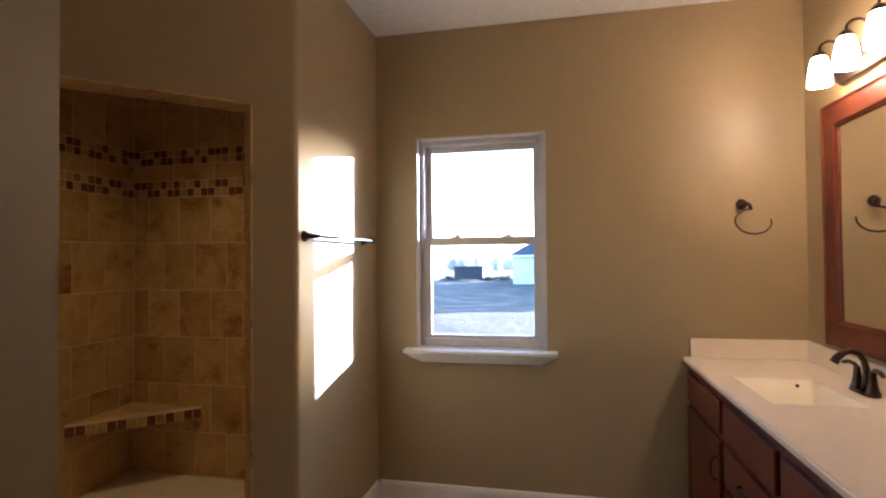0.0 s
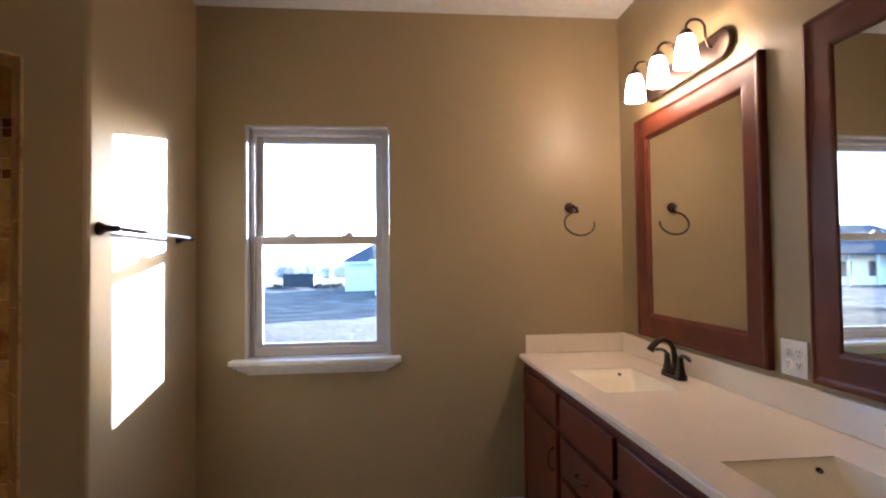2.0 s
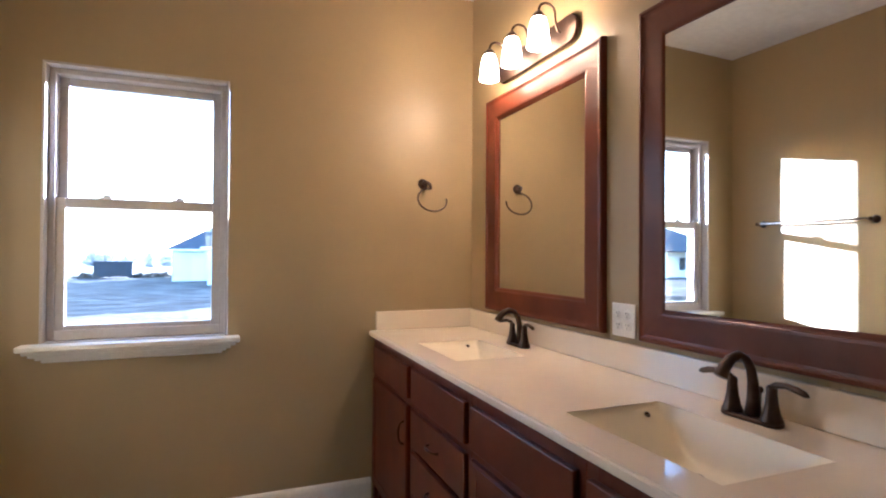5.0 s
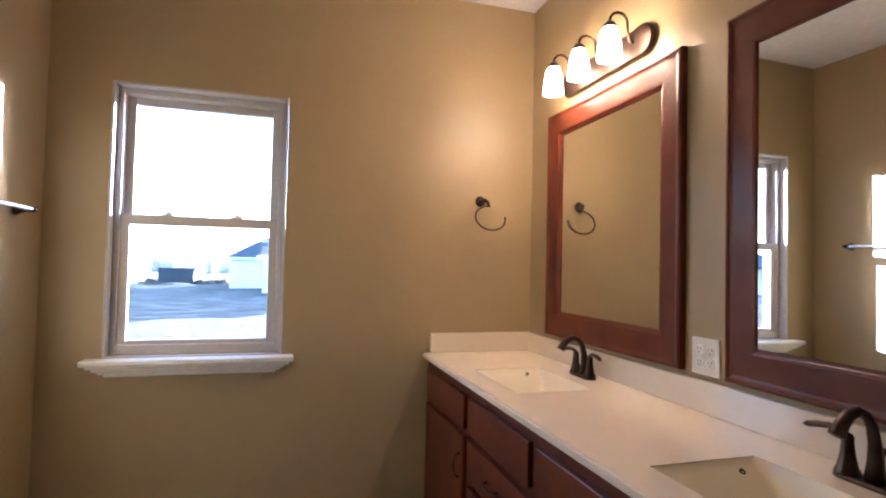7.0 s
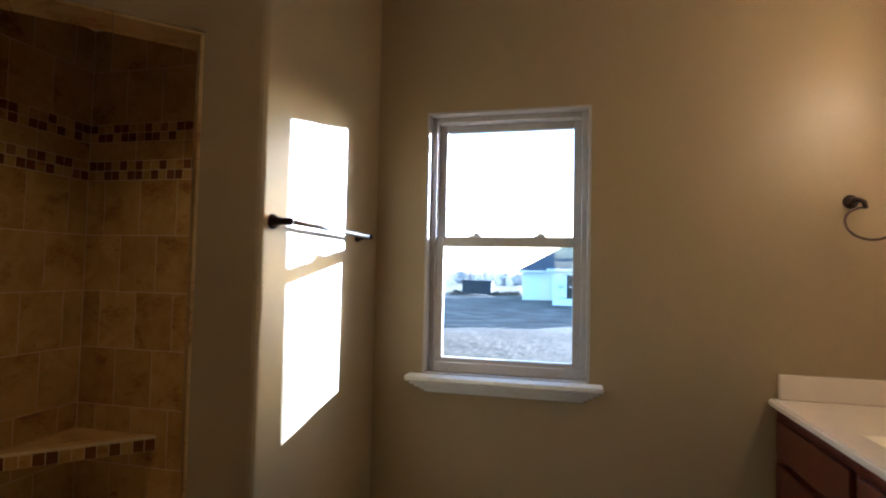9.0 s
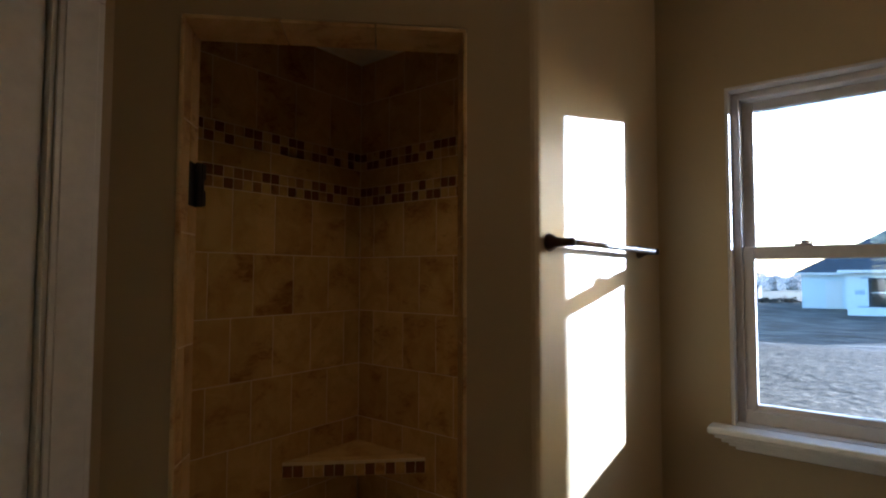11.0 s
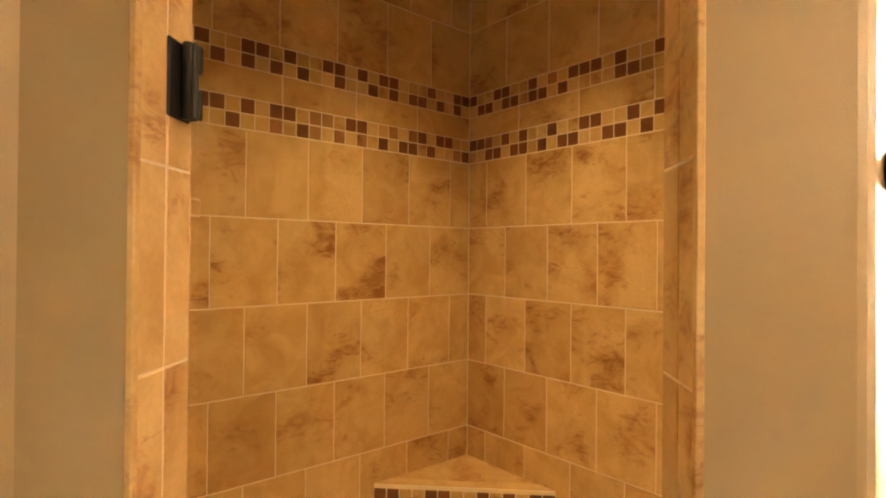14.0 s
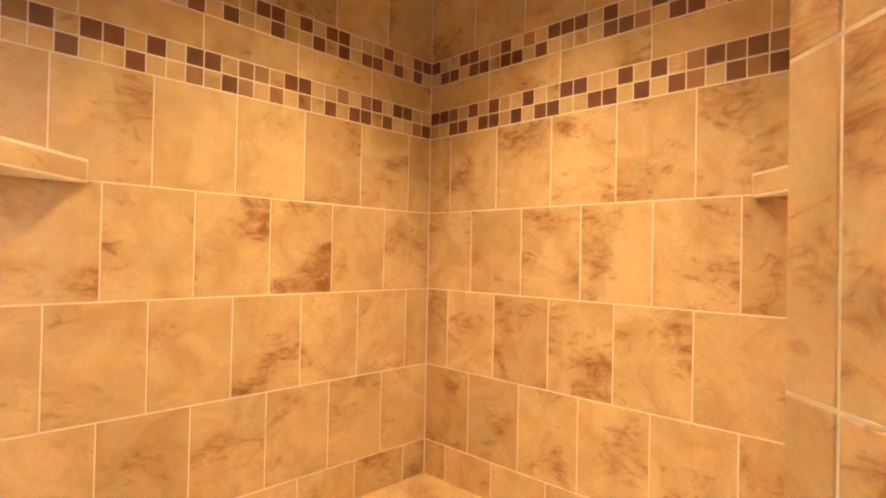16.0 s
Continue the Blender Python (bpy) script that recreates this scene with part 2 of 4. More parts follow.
# ---- builders ----
def box(bm, lo, hi, bevel=0.0, m=None, seg=1):
    lo, hi = Vector(lo), Vector(hi)
    r = bmesh.ops.create_cube(bm, size=1.0, matrix=Matrix.Translation((lo + hi) / 2) @ Matrix.Diagonal((*(hi - lo), 1)))
    vs = r["verts"]
    if bevel > 0:
        es = list({e for v in vs for e in v.link_edges})
        out = bmesh.ops.bevel(bm, geom=es, offset=bevel, segments=seg, affect='EDGES', profile=0.5)
        vs = list({v for f in out["faces"] for v in f.verts} | {v for v in vs if v.is_valid})
    if m is not None:
        bmesh.ops.transform(bm, matrix=m, verts=vs)
    return vs


def prism(bm, pts, z0, z1, bevel=0.0):
    """An upright prism over a polygon in plan."""
    a = [bm.verts.new((x, y, z0)) for x, y in pts]
    c = [bm.verts.new((x, y, z1)) for x, y in pts]
    n = len(pts)
    fs = [bm.faces.new(a), bm.faces.new(c)]
    for i in range(n):
        fs.append(bm.faces.new((a[i], a[(i + 1) % n], c[(i + 1) % n], c[i])))
    bmesh.ops.recalc_face_normals(bm, faces=fs)
    if bevel > 0:
        bmesh.ops.bevel(bm, geom=list({e for f in fs for e in f.edges}), offset=bevel, segments=1, affect='EDGES')
    return a + c


def lathe(bm, profile, seg=24, m=None, cap=True):
    """A turned body: profile rows of (radius, height)."""
    rings = []
    for r, z in profile:
        rings.append([bm.verts.new((r * math.cos(2 * math.pi * i / seg), r * math.sin(2 * math.pi * i / seg), z)) for i in range(seg)])
    fs = []
    for a, c in zip(rings, rings[1:]):
        for i in range(seg):
            fs.append(bm.faces.new((a[i], a[(i + 1) % seg], c[(i + 1) % seg], c[i])))
    if cap:
        fs += [bm.faces.new(rings[0][::-1]), bm.faces.new(rings[-1])]
    vs = [v for r in rings for v in r]
    for f in fs:
        f.smooth = True
    if m is not None:
        bmesh.ops.transform(bm, matrix=m, verts=vs)
    return vs


def tube(bm, pts, radii, seg=12, m=None, flat=1.0):
    """A bent round bar along points, with a radius at each."""
    pts = [Vector(p) for p in pts]
    rings, up = [], None
    for i, p in enumerate(pts):
        d = (pts[min(i + 1, len(pts) - 1)] - pts[max(i - 1, 0)]).normalized()
        if up is None:
            up = d.orthogonal().normalized()
        up = (up - d * up.dot(d)).normalized()
        side = d.cross(up)
        r = radii[i] if isinstance(radii, (list, tuple)) else radii
        rings.append([bm.verts.new(p + r * (math.cos(2 * math.pi * k / seg) * up + flat * math.sin(2 * math.pi * k / seg) * side)) for k in range(seg)])
    fs = []
    for a, c in zip(rings, rings[1:]):
        for i in range(seg):
            fs.append(bm.faces.new((a[i], a[(i + 1) % seg], c[(i + 1) % seg], c[i])))
    fs += [bm.faces.new(rings[0][::-1]), bm.faces.new(rings[-1])]
    for f in fs:
        f.smooth = True
    bmesh.ops.recalc_face_normals(bm, faces=fs)
    vs = [v for r in rings for v in r]
    if m is not None:
        bmesh.ops.transform(bm, matrix=m, verts=vs)
    return vs


def to_mesh(name, bm, material):
    me = bpy.data.meshes.new(name)
    bmesh.ops.recalc_face_normals(bm, faces=bm.faces)
    bm.to_mesh(me)
    bm.free()
    me.materials.append(material)
    return me


def part(name, bm, material, parent=None, label="", m=None):
    ob = new(name, to_mesh(name, bm, material))
    if parent is not None:
        ob.parent = parent
    if m is not None:
        ob.matrix_basis = m
    if label:
        tagged(ob, label)
    return ob


def empty(name, at, label, category, group="", kind="", turn=0):
    ob = new(name)
    ob.matrix_basis = pose(*at, 0, 0, turn)
    ob.empty_display_size = 0.05
    return tagged(ob, label, category, group, kind)


def structure(name, boxes, material, label, category, bevel=0.0):
    bm = bmesh.new()
    for lo, hi in boxes:
        box(bm, lo, hi, bevel)
    return tagged(part(name, bm, material), label, category, "", "structure")


# ---- plan ----
YW, XV, XT, CEIL = 3.0, 1.38, -0.90, 2.755       # window wall, vanity wall, towel wall, ceiling
YD = 0.42                                         # inner face of the entry wall
DX0, DX1, DTOP = -0.325, 0.475, 2.05              # entry opening
XL = -1.61                                        # wall with the closed door
SX, SY, SCEIL = -2.556, 2.957, 2.666                # shower tile faces and ceiling
WX0, WX1, WZ0, WZ1 = -0.658, 0.092, 0.90, 2.132   # window opening
C = 2.92                                          # slanted wall: y = x + C on its outer face
RX, LX, STOP, SDEEP = -1.0275, -1.507, 2.055, 0.133 # slanted opening's edges, head and wall depth
IN = Vector((-1, 1)) / math.sqrt(2)               # into the shower, across the slanted wall


def slant(x, deep=0.0):
    p = Vector((x, x + C)) + IN * deep
    return (p.x, p.y)


structure("wall_window", [((-2.70, YW, -0.02), (WX0, YW + 0.16, 2.9)), ((WX1, YW, -0.02), (1.54, YW + 0.16, 2.9)),
                          ((WX0, YW, -0.02), (WX1, YW + 0.16, WZ0)), ((WX0, YW, WZ1), (WX1, YW + 0.16, 2.9))],
          PAINT, "taupe painted wall with a window opening", "wall")
structure("wall_vanity", [((XV, -2.6, -0.02), (XV + 0.14, YW, 2.9))], PAINT, "taupe painted wall behind the vanity", "wall")
structure("wall_entry", [((XL - 0.12, YD - 0.12, -0.02), (DX0, YD, 2.9)), ((DX1, YD - 0.12, -0.02), (XV, YD, 2.9)),
                         ((DX0, YD - 0.12, DTOP), (DX1, YD, 2.9))], PAINT, "taupe painted wall with the entry opening", "wall")
structure("wall_left", [((XL - 0.12, YD, -0.02), (XL, 0.50, 2.9)), ((XL - 0.12, 1.20, -0.02), (XL, XL + C, 2.9)),
                        ((XL - 0.12, 0.50, 2.05), (XL, 1.20, 2.9))], PAINT, "taupe painted wall with a door opening", "wall")
bm = bmesh.new()
prism(bm, [slant(XT - 0.014), slant(XT - 0.006, 0.0015), (XT - 0.0015, XT + C + 0.006), (XT, XT + C + 0.014), (XT, YW - 0.001), (XT - 0.10, YW - 0.001), (XT - 0.10, XT + C + 0.10), slant(-0.985, 0.0)], -0.02, 2.9)
tagged(part("wall_towel", bm, PAINT), "taupe painted wall return with bullnose corner", "wall", "", "structure")
bm = bmesh.new()
prism(bm, [slant(-0.985), slant(RX), slant(RX, SDEEP), slant(-0.985, SDEEP)], -0.02, 2.9)
prism(bm, [slant(LX), slant(XL), slant(XL, SDEEP), slant(LX, SDEEP)], -0.02, 2.9)
prism(bm, [slant(RX), slant(LX), slant(LX, SDEEP), slant(RX, SDEEP)], STOP, 2.9)
tagged(part("wall_slanted", bm, PAINT), "taupe painted slanted wall with the shower opening", "wall", "", "structure")
bm = bmesh.new()
prism(bm, [(-2.56, YD - 0.12), (XV, YD - 0.12), (XV, YW), (XT - 0.06, YW), (XT - 0.06, 2.0), (-1.56, 1.43), (-2.56, 1.43)], CEIL, CEIL + 0.12)
tagged(part("ceiling", bm, CEILING), "white textured flat ceiling", "ceiling", "", "structure")
structure("floor", [((-2.60, YD - 0.12, -0.12), (XV, YW, 0.0))], FLOOR, "beige tiled bathroom floor", "floor")

# shower shell
YS, SIDE = 1.510, -1.12                           # front and side inner walls of the shower
structure("wall_shower_left", [((SX - 0.14, 0.9, -0.02), (SX - 0.0011, YW, 2.9))], GROUT, "shower wall of tan stone tiles with mosaic bands", "wall")
structure("wall_shower_back", [((SX - 0.0005, SY + 0.0011, 0.0), (XT - 0.10, YW - 0.001, 2.9))], GROUT, "shower wall of tan stone tiles with mosaic bands", "wall")
structure("wall_shower_front", [((SX, YS - 0.12, 0.0), (LX - 0.095, YS, 2.9))], TILE, "tan tiled inner shower wall", "wall")
structure("wall_shower_side", [((SIDE, 1.992, 0.0), (XT - 0.10, SY, 2.9))], TILE, "tan tiled inner shower wall", "wall")
CANX, CANY, CANR = -1.84, 2.25, 0.068
structure("ceiling_shower", [((SX, YS, SCEIL), (CANX - CANR, SY, SCEIL + 0.115)), ((CANX + CANR, YS, SCEIL), (XT - 0.10, SY, SCEIL + 0.115)),
                             ((CANX - CANR, YS, SCEIL), (CANX + CANR, CANY - CANR, SCEIL + 0.115)), ((CANX - CANR, CANY + CANR, SCEIL), (CANX + CANR, SY, SCEIL + 0.115))], CEILING, "white painted shower ceiling", "ceiling")
structure("shower_pan", [((SX, YS, 0.0), (SIDE, SY, 0.075))], PAN, "cream moulded shower pan", "shower pan", 0.01)
bm = bmesh.new()
prism(bm, [slant(RX), slant(LX), slant(LX, SDEEP), slant(RX, SDEEP)], 0.0, 0.13, 0.006)
tagged(part("shower_curb", bm, TILE), "tan tiled shower threshold", "threshold", "", "structure")

# room behind the entry
structure("floor_bedroom", [((-2.6, -2.6, -0.12), (XV, YD - 0.12, 0.0))], CARPET, "beige carpeted floor", "floor")
structure("ceiling_bedroom", [((-2.6, -2.6, CEIL), (XV, YD - 0.12, CEIL + 0.12))], CEILING, "white flat ceiling", "ceiling")
# the opening in this unseen wall is added to let fill daylight in
structure("wall_bedroom_back", [((-2.6, -2.74, -0.02), (-0.28, -2.6, 2.9)), ((0.28, -2.74, -0.02), (XV, -2.6, 2.9)), ((-0.28, -2.74, -0.02), (0.28, -2.6, 1.2)), ((-0.28, -2.74, 2.0), (0.28, -2.6, 2.9))],
          PAINT, "taupe painted wall with a window opening", "wall")
structure("wall_bedroom_side", [((-2.74, -2.6, -0.02), (-2.6, YD - 0.12, 2.9)), ((-2.6, YD - 0.12, -0.02), (XL - 0.12, YD, 2.9))], PAINT, "taupe painted wall", "wall")
structure("wall_closet", [((-2.6, YD, -0.02), (-2.56, 0.9, 2.9))], PAINT, "taupe painted wall", "wall")

# trim
def baseboard(name, pts, label="white painted baseboard with a rounded top"):
    """pts: floor line of the wall face; the board stands off to the left of the line."""
    bm = bmesh.new()
    prof = [(0.0, 0.0), (0.014, 0.0), (0.014, 0.105), (0.011, 0.118), (0.006, 0.126), (0.0, 0.13)]
    (x0, y0), (x1, y1) = pts
    d = Vector((x1 - x0, y1 - y0)).normalized()
    nrm = Vector((-d.y, d.x))
    rows = []
    for x, y in pts:
        rows.append([bm.verts.new((x + nrm.x * (o + 0.001), y + nrm.y * (o + 0.001), z + 0.001)) for o, z in prof])
    a, c = rows
    k = len(prof)
    for i in range(k):
        bm.faces.new((a[i], a[(i + 1) % k], c[(i + 1) % k], c[i]))
    bm.faces.new(a)
    bm.faces.new(c[::-1])
    return tagged(part(name, bm, TRIM), label, "baseboard", "", "structure")


baseboard("baseboard", [(0.80, YW), (XT + 0.016, YW)])
baseboard("baseboard", [(XT, YW - 0.016), (XT, XT + C + 0.01)])
baseboard("baseboard", [(XT - 0.005, XT - 0.005 + C), (RX, RX + C)])
baseboard("baseboard", [(LX, LX + C), (XL + 0.02, XL + C + 0.02)])
baseboard("baseboard", [(XL, YD), (DX0 - 0.06, YD)])


def casing(name, axis, at, side, lo, hi, top, width=0.088):
    """Door casing round an opening in a wall: moulded flat boards, 17 mm proud."""
    bm = bmesh.new()
    for a0, a1, z0, z1 in ((lo - width, lo, 0.0, top), (hi, hi + width, 0.0, top), (lo - width, hi + width, top, top + width)):
        for p0, p1, t in ((0.0, 1.0, 0.012), (0.12, 0.86, 0.017)):
            if z1 - z0 > 1:
                b0, b1, c0, c1 = a0 + p0 * (a1 - a0), a0 + p1 * (a1 - a0), z0, z1
            else:
                b0, b1, c0, c1 = a0, a1, z0 + p0 * (z1 - z0), z0 + p1 * (z1 - z0)
            n0, n1 = sorted((at + side * 0.001, at + side * t))
            if axis == 'y':
                box(bm, (b0, n0, c0 + 0.001), (b1, n1, c1), 0.002)
            else:
                box(bm, (n0, b0, c0 + 0.001), (n1, b1, c1), 0.002)
    return tagged(part(name, bm, TRIM), "white painted moulded door casing", "door casing", "", "structure")


casing("trim_door", 'x', XL, 1, 0.50, 1.20, 2.05, 0.087)
# closed white door in the left wall
door = empty("door_1", (XL - 0.05, 0.85, 0.0), "closed white painted panel door", "door", "", "structure")
bm = bmesh.new()
w, y0, y1 = 0.11, -0.338, 0.338
for a, b_, z0, z1 in ((y0, y0 + w, 0.01, 2.035), (y1 - w, y1, 0.01, 2.035), (y0 + w, y1 - w, 0.01, 0.22), (y0 + w, y1 - w, 0.90, 1.04), (y0 + w, y1 - w, 1.92, 2.035)):
    box(bm, (-0.018, a, z0), (0.018, b_, z1), 0.002)
part("stile_frame", bm, TRIM, door)
for z0, z1 in ((0.22, 0.90), (1.04, 1.92)):
    bm = bmesh.new()
    box(bm, (-0.008, y0 + w, z0), (0.008, y1 - w, z1), 0.004)
    part("panel", bm, TRIM, door)
bm = bmesh.new()
lathe(bm, [(0.026, 0), (0.026, 0.006), (0.010, 0.010), (0.010, 0.04), (0.024, 0.048), (0.028, 0.06), (0.018, 0.072), (0.004, 0.075)], 20, pose(0.018, -0.27, 0.95, 0, 90, 0))
part("door_handle", bm, BRONZE, door, "dark bronze door knob")
structure("jamb_door", [((XL - 0.118, 0.50, 0.0), (XL - 0.002, 0.509, 2.04)), ((XL - 0.118, 1.191, 0.0), (XL - 0.002, 1.20, 2.04)), ((XL - 0.118, 0.50, 2.04), (XL - 0.002, 1.20, 2.05))],
          TRIM, "white painted door lining", "door lining")

# ---- window ----
window = empty("window_1", ((WX0 + WX1) / 2, YW, WZ0), "white vinyl single-hung window, closed, with a white stool", "window", "", "structure")
WC = Vector(((WX0 + WX1) / 2, YW, WZ0))


def wpart(name, boxes, material, parent, label="", bevel=0.003):
    bm = bmesh.new()
    for lo, hi in boxes:
        box(bm, Vector(lo) - WC, Vector(hi) - WC, bevel)
    return part(name, bm, material, parent, label)


def ring_boxes(x0, x1, z0, z1, y0, y1, w, wb=None, wt=None):
    wb, wt = wb or w, wt or w
    return [((x0, y0, z0), (x0 + w, y1, z1)), ((x1 - w, y0, z0), (x1, y1, z1)),
            ((x0 + w, y0, z0), (x1 - w, y1, z0 + wb)), ((x0 + w, y0, z1 - wt), (x1 - w, y1, z1))]


# lining takes the greyed vinyl too, for its shaded look
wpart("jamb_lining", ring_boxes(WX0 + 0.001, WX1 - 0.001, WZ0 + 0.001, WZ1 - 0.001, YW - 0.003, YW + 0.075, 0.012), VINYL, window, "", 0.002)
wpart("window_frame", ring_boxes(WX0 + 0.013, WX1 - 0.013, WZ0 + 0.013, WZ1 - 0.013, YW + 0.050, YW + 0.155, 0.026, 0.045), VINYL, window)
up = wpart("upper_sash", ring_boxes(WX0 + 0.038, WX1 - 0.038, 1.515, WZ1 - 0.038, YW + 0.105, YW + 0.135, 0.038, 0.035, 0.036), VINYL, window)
wpart("pane", [((WX0 + 0.07, YW + 0.118, 1.54), (WX1 - 0.07, YW + 0.122, WZ1 - 0.07))], PANE, up, "", 0).visible_shadow = False
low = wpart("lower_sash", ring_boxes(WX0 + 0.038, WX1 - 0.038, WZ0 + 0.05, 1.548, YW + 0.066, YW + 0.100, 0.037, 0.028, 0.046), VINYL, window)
wpart("pane", [((WX0 + 0.07, YW + 0.081, WZ0 + 0.07), (WX1 - 0.07, YW + 0.085, 1.51))], PANE, low, "", 0).visible_shadow = False
for x in (WX0 + 0.225, WX1 - 0.225):
    bm = bmesh.new()
    p = Vector((x, YW + 0.083, 1.548)) - WC
    box(bm, p + Vector((-0.028, -0.012, 0)), p + Vector((0.028, 0.014, 0.008)), 0.003)
    lathe(bm, [(0.013, 0), (0.013, 0.008), (0.008, 0.012)], 14, Matrix.Translation(p + Vector((0.004, 0, 0.008))))
    box(bm, p + Vector((-0.006, -0.02, 0.009)), p + Vector((0.030, -0.008, 0.016)), 0.002)
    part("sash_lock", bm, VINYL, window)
# stool and stepped apron
bm = bmesh.new()
box(bm, Vector((WX0 - 0.065, YW - 0.078, WZ0 - 0.016)) - WC, Vector((WX1 + 0.055, YW + 0.05, WZ0 + 0.009)) - WC, 0.006, None, 2)
part("window_sill", bm, TRIM, window)
bm = bmesh.new()
for k, (d, z0, z1) in enumerate(((0.060, -0.031, -0.016), (0.047, -0.045, -0.031), (0.030, -0.058, -0.045), (0.018, -0.071, -0.058))):
    s = 0.022 * (k + 1)
    box(bm, Vector((WX0 - 0.065 + s * 0.9, YW - d, WZ0 + z0)) - WC, Vector((WX1 + 0.055 - s * 0.9, YW - 0.001, WZ0 + z1)) - WC, 0.003)
part("apron", bm, TRIM, window, "stepped white moulding under the sill")

# unseen window added to the room behind, as daylight fill through the entry
fill_window = empty("added_fill_window", (0, -2.67, 1.2), "unseen white framed window added for fill daylight", "window", "", "structure")
bm = bmesh.new()
for lo, hi in ring_boxes(-0.279, 0.279, 0.001, 0.799, -0.05, 0.05, 0.06) + [((-0.219, -0.03, 0.38), (0.219, 0.03, 0.42))]:
    box(bm, lo, hi, 0.004)
part("window_frame", bm, VINYL, fill_window)
bm = bmesh.new()
box(bm, (-0.22, -0.004, 0.06), (0.22, 0.0, 0.74))
part("pane", bm, PANE, fill_window).visible_shadow = False

# ---- vanity ----
CX0, CZ, CT = 0.785, 0.90, 0.872
CY0, CY1 = 0.425, 2.997
FX = 0.815                                        # cabinet face
top = empty("marble_countertop", (1.08, 1.71, CT), "cream cultured marble double vanity top with two moulded basins", "countertop")
TO = Vector((1.08, 1.71, CT))
BASINS = [(0.893, 1.195, 2.085, 2.53), (0.893, 1.195, 0.915, 1.380)]
bm = bmesh.new()
ys = [CY0, 0.915, 1.380, 2.085, 2.53, CY1]
xs = [CX0, 0.893, 1.195, XV - 0.002]
for i in range(5):
    for j in range(3):
        if j == 1 and i in (1, 3):
            continue
        box(bm, Vector((xs[j], ys[i], CT)) - TO, Vector((xs[j + 1], ys[i + 1], CZ)) - TO)
bmesh.ops.remove_doubles(bm, verts=bm.verts, dist=0.0005)
inner = [f for f in bm.faces if sum(1 for g in bm.faces if g is not f and (g.calc_center_median() - f.calc_center_median()).length < 1e-5)]
bmesh.ops.delete(bm, geom=inner, context='FACES')
es = [e for e in bm.edges if abs(e.verts[0].co.x + TO.x - CX0) < 1e-4 and abs(e.verts[1].co.x + TO.x - CX0) < 1e-4 and abs(e.verts[0].co.z - e.verts[1].co.z) < 1e-5]
bmesh.ops.bevel(bm, geom=es, offset=0.006, segments=3, affect='EDGES')
part("slab", bm, MARBLE, top)
for n_, (x0, x1, y0, y1) in enumerate(BASINS):
    # a rectangular bowl with rounded lip, steep back and sloping ends that sweep to the drain
    bm = bmesh.new()
    rows = []
    N, M = 40, 28
    for i in range(N + 1):
        row = []
        for j in range(M + 1):
            u, v = i / N, j / M
            y, x = y0 + (y1 - y0) * u, x0 + (x1 - x0) * v
            eu, ev = min(u, 1 - u) * 2, min(v, 1 - v) * 2
            du = math.sin(min(1.0, eu / 0.94) * math.pi / 2) ** 1.15
            dv = 1 - (1 - min(1.0, ev / (0.55 if v > 0.5 else 0.8))) ** 2.4
            k = 55.0
            d = -math.log(math.exp(-k * du) + math.exp(-k * dv) + math.exp(-k)) / k
            lip = min(1.0, eu / 0.05, ev / 0.08)
            z = CZ - 0.002 - 0.006 * math.sin(lip * math.pi / 2) - 0.102 * max(0.0, d)
            row.append(bm.verts.new(Vector((x, y, z)) - TO))
        rows.append(row)
    for a, c in zip(rows, rows[1:]):
        for j in range(M):
            bm.faces.new((a[j], a[j + 1], c[j + 1], c[j])).smooth = True
    ob = part("basin", bm, BASIN, top, "cream moulded rectangular basin")
    yc, xc = (y0 + y1) / 2, (x0 + x1) / 2
    bm = bmesh.new()
    lathe(bm, [(0.004, 0), (0.022, 0.0), (0.022, 0.004), (0.016, 0.006), (0.015, 0.010), (0.003, 0.012)], 20, Matrix.Translation(Vector((xc + 0.03, yc - 0.01, CZ - 0.105)) - TO))
    part("drain", bm, BRONZE, top, "dark bronze pop-up drain")
    bm = bmesh.new()
    lathe(bm, [(0.008, -0.002), (0.008, 0.003), (0.005, 0.004), (0.004, 0.001)], 14, Matrix.Translation(Vector((xc + 0.088, y1 - 0.026, CZ - 0.024)) - TO) @ pose(0, 0, 0, 38, 0, 0))
    part("overflow", bm, BRONZE, top, "small dark overflow hole")
bm = bmesh.new()
box(bm, Vector((XV - 0.022, CY0, CZ)) - TO, Vector((XV - 0.001, CY1 - 0.021, CZ + 0.10)) - TO, 0.004, None, 2)
part("backsplash", bm, MARBLE, top)
bm = bmesh.new()
box(bm, Vector((CX0 + 0.034, CY1 - 0.020, CZ)) - TO, Vector((XV - 0.001, CY1 + 0.001, CZ + 0.10)) - TO, 0.004, None, 2)
part("side_splash", bm, MARBLE, top)


def pull(parent, at, upright):
    """A slim bowed bronze bar pull, 0.1 m long, with two feet."""
    bm = bmesh.new()
    pts = []
    for k in range(9):
        a = math.pi * k / 8
        s = -0.048 * math.cos(a)
        o = -0.026 * math.sin(a) ** 0.7 if 0 < k < 8 else 0.0
        pts.append((o, 0, s) if upright else (o, s, 0))
    tube(bm, pts, [0.006, 0.0045, 0.004, 0.0045, 0.005, 0.0045, 0.004, 0.0045, 0.006], 8)
    return part("handle", bm, BRONZE, parent, "bowed dark bronze pull", Matrix.Translation(at))


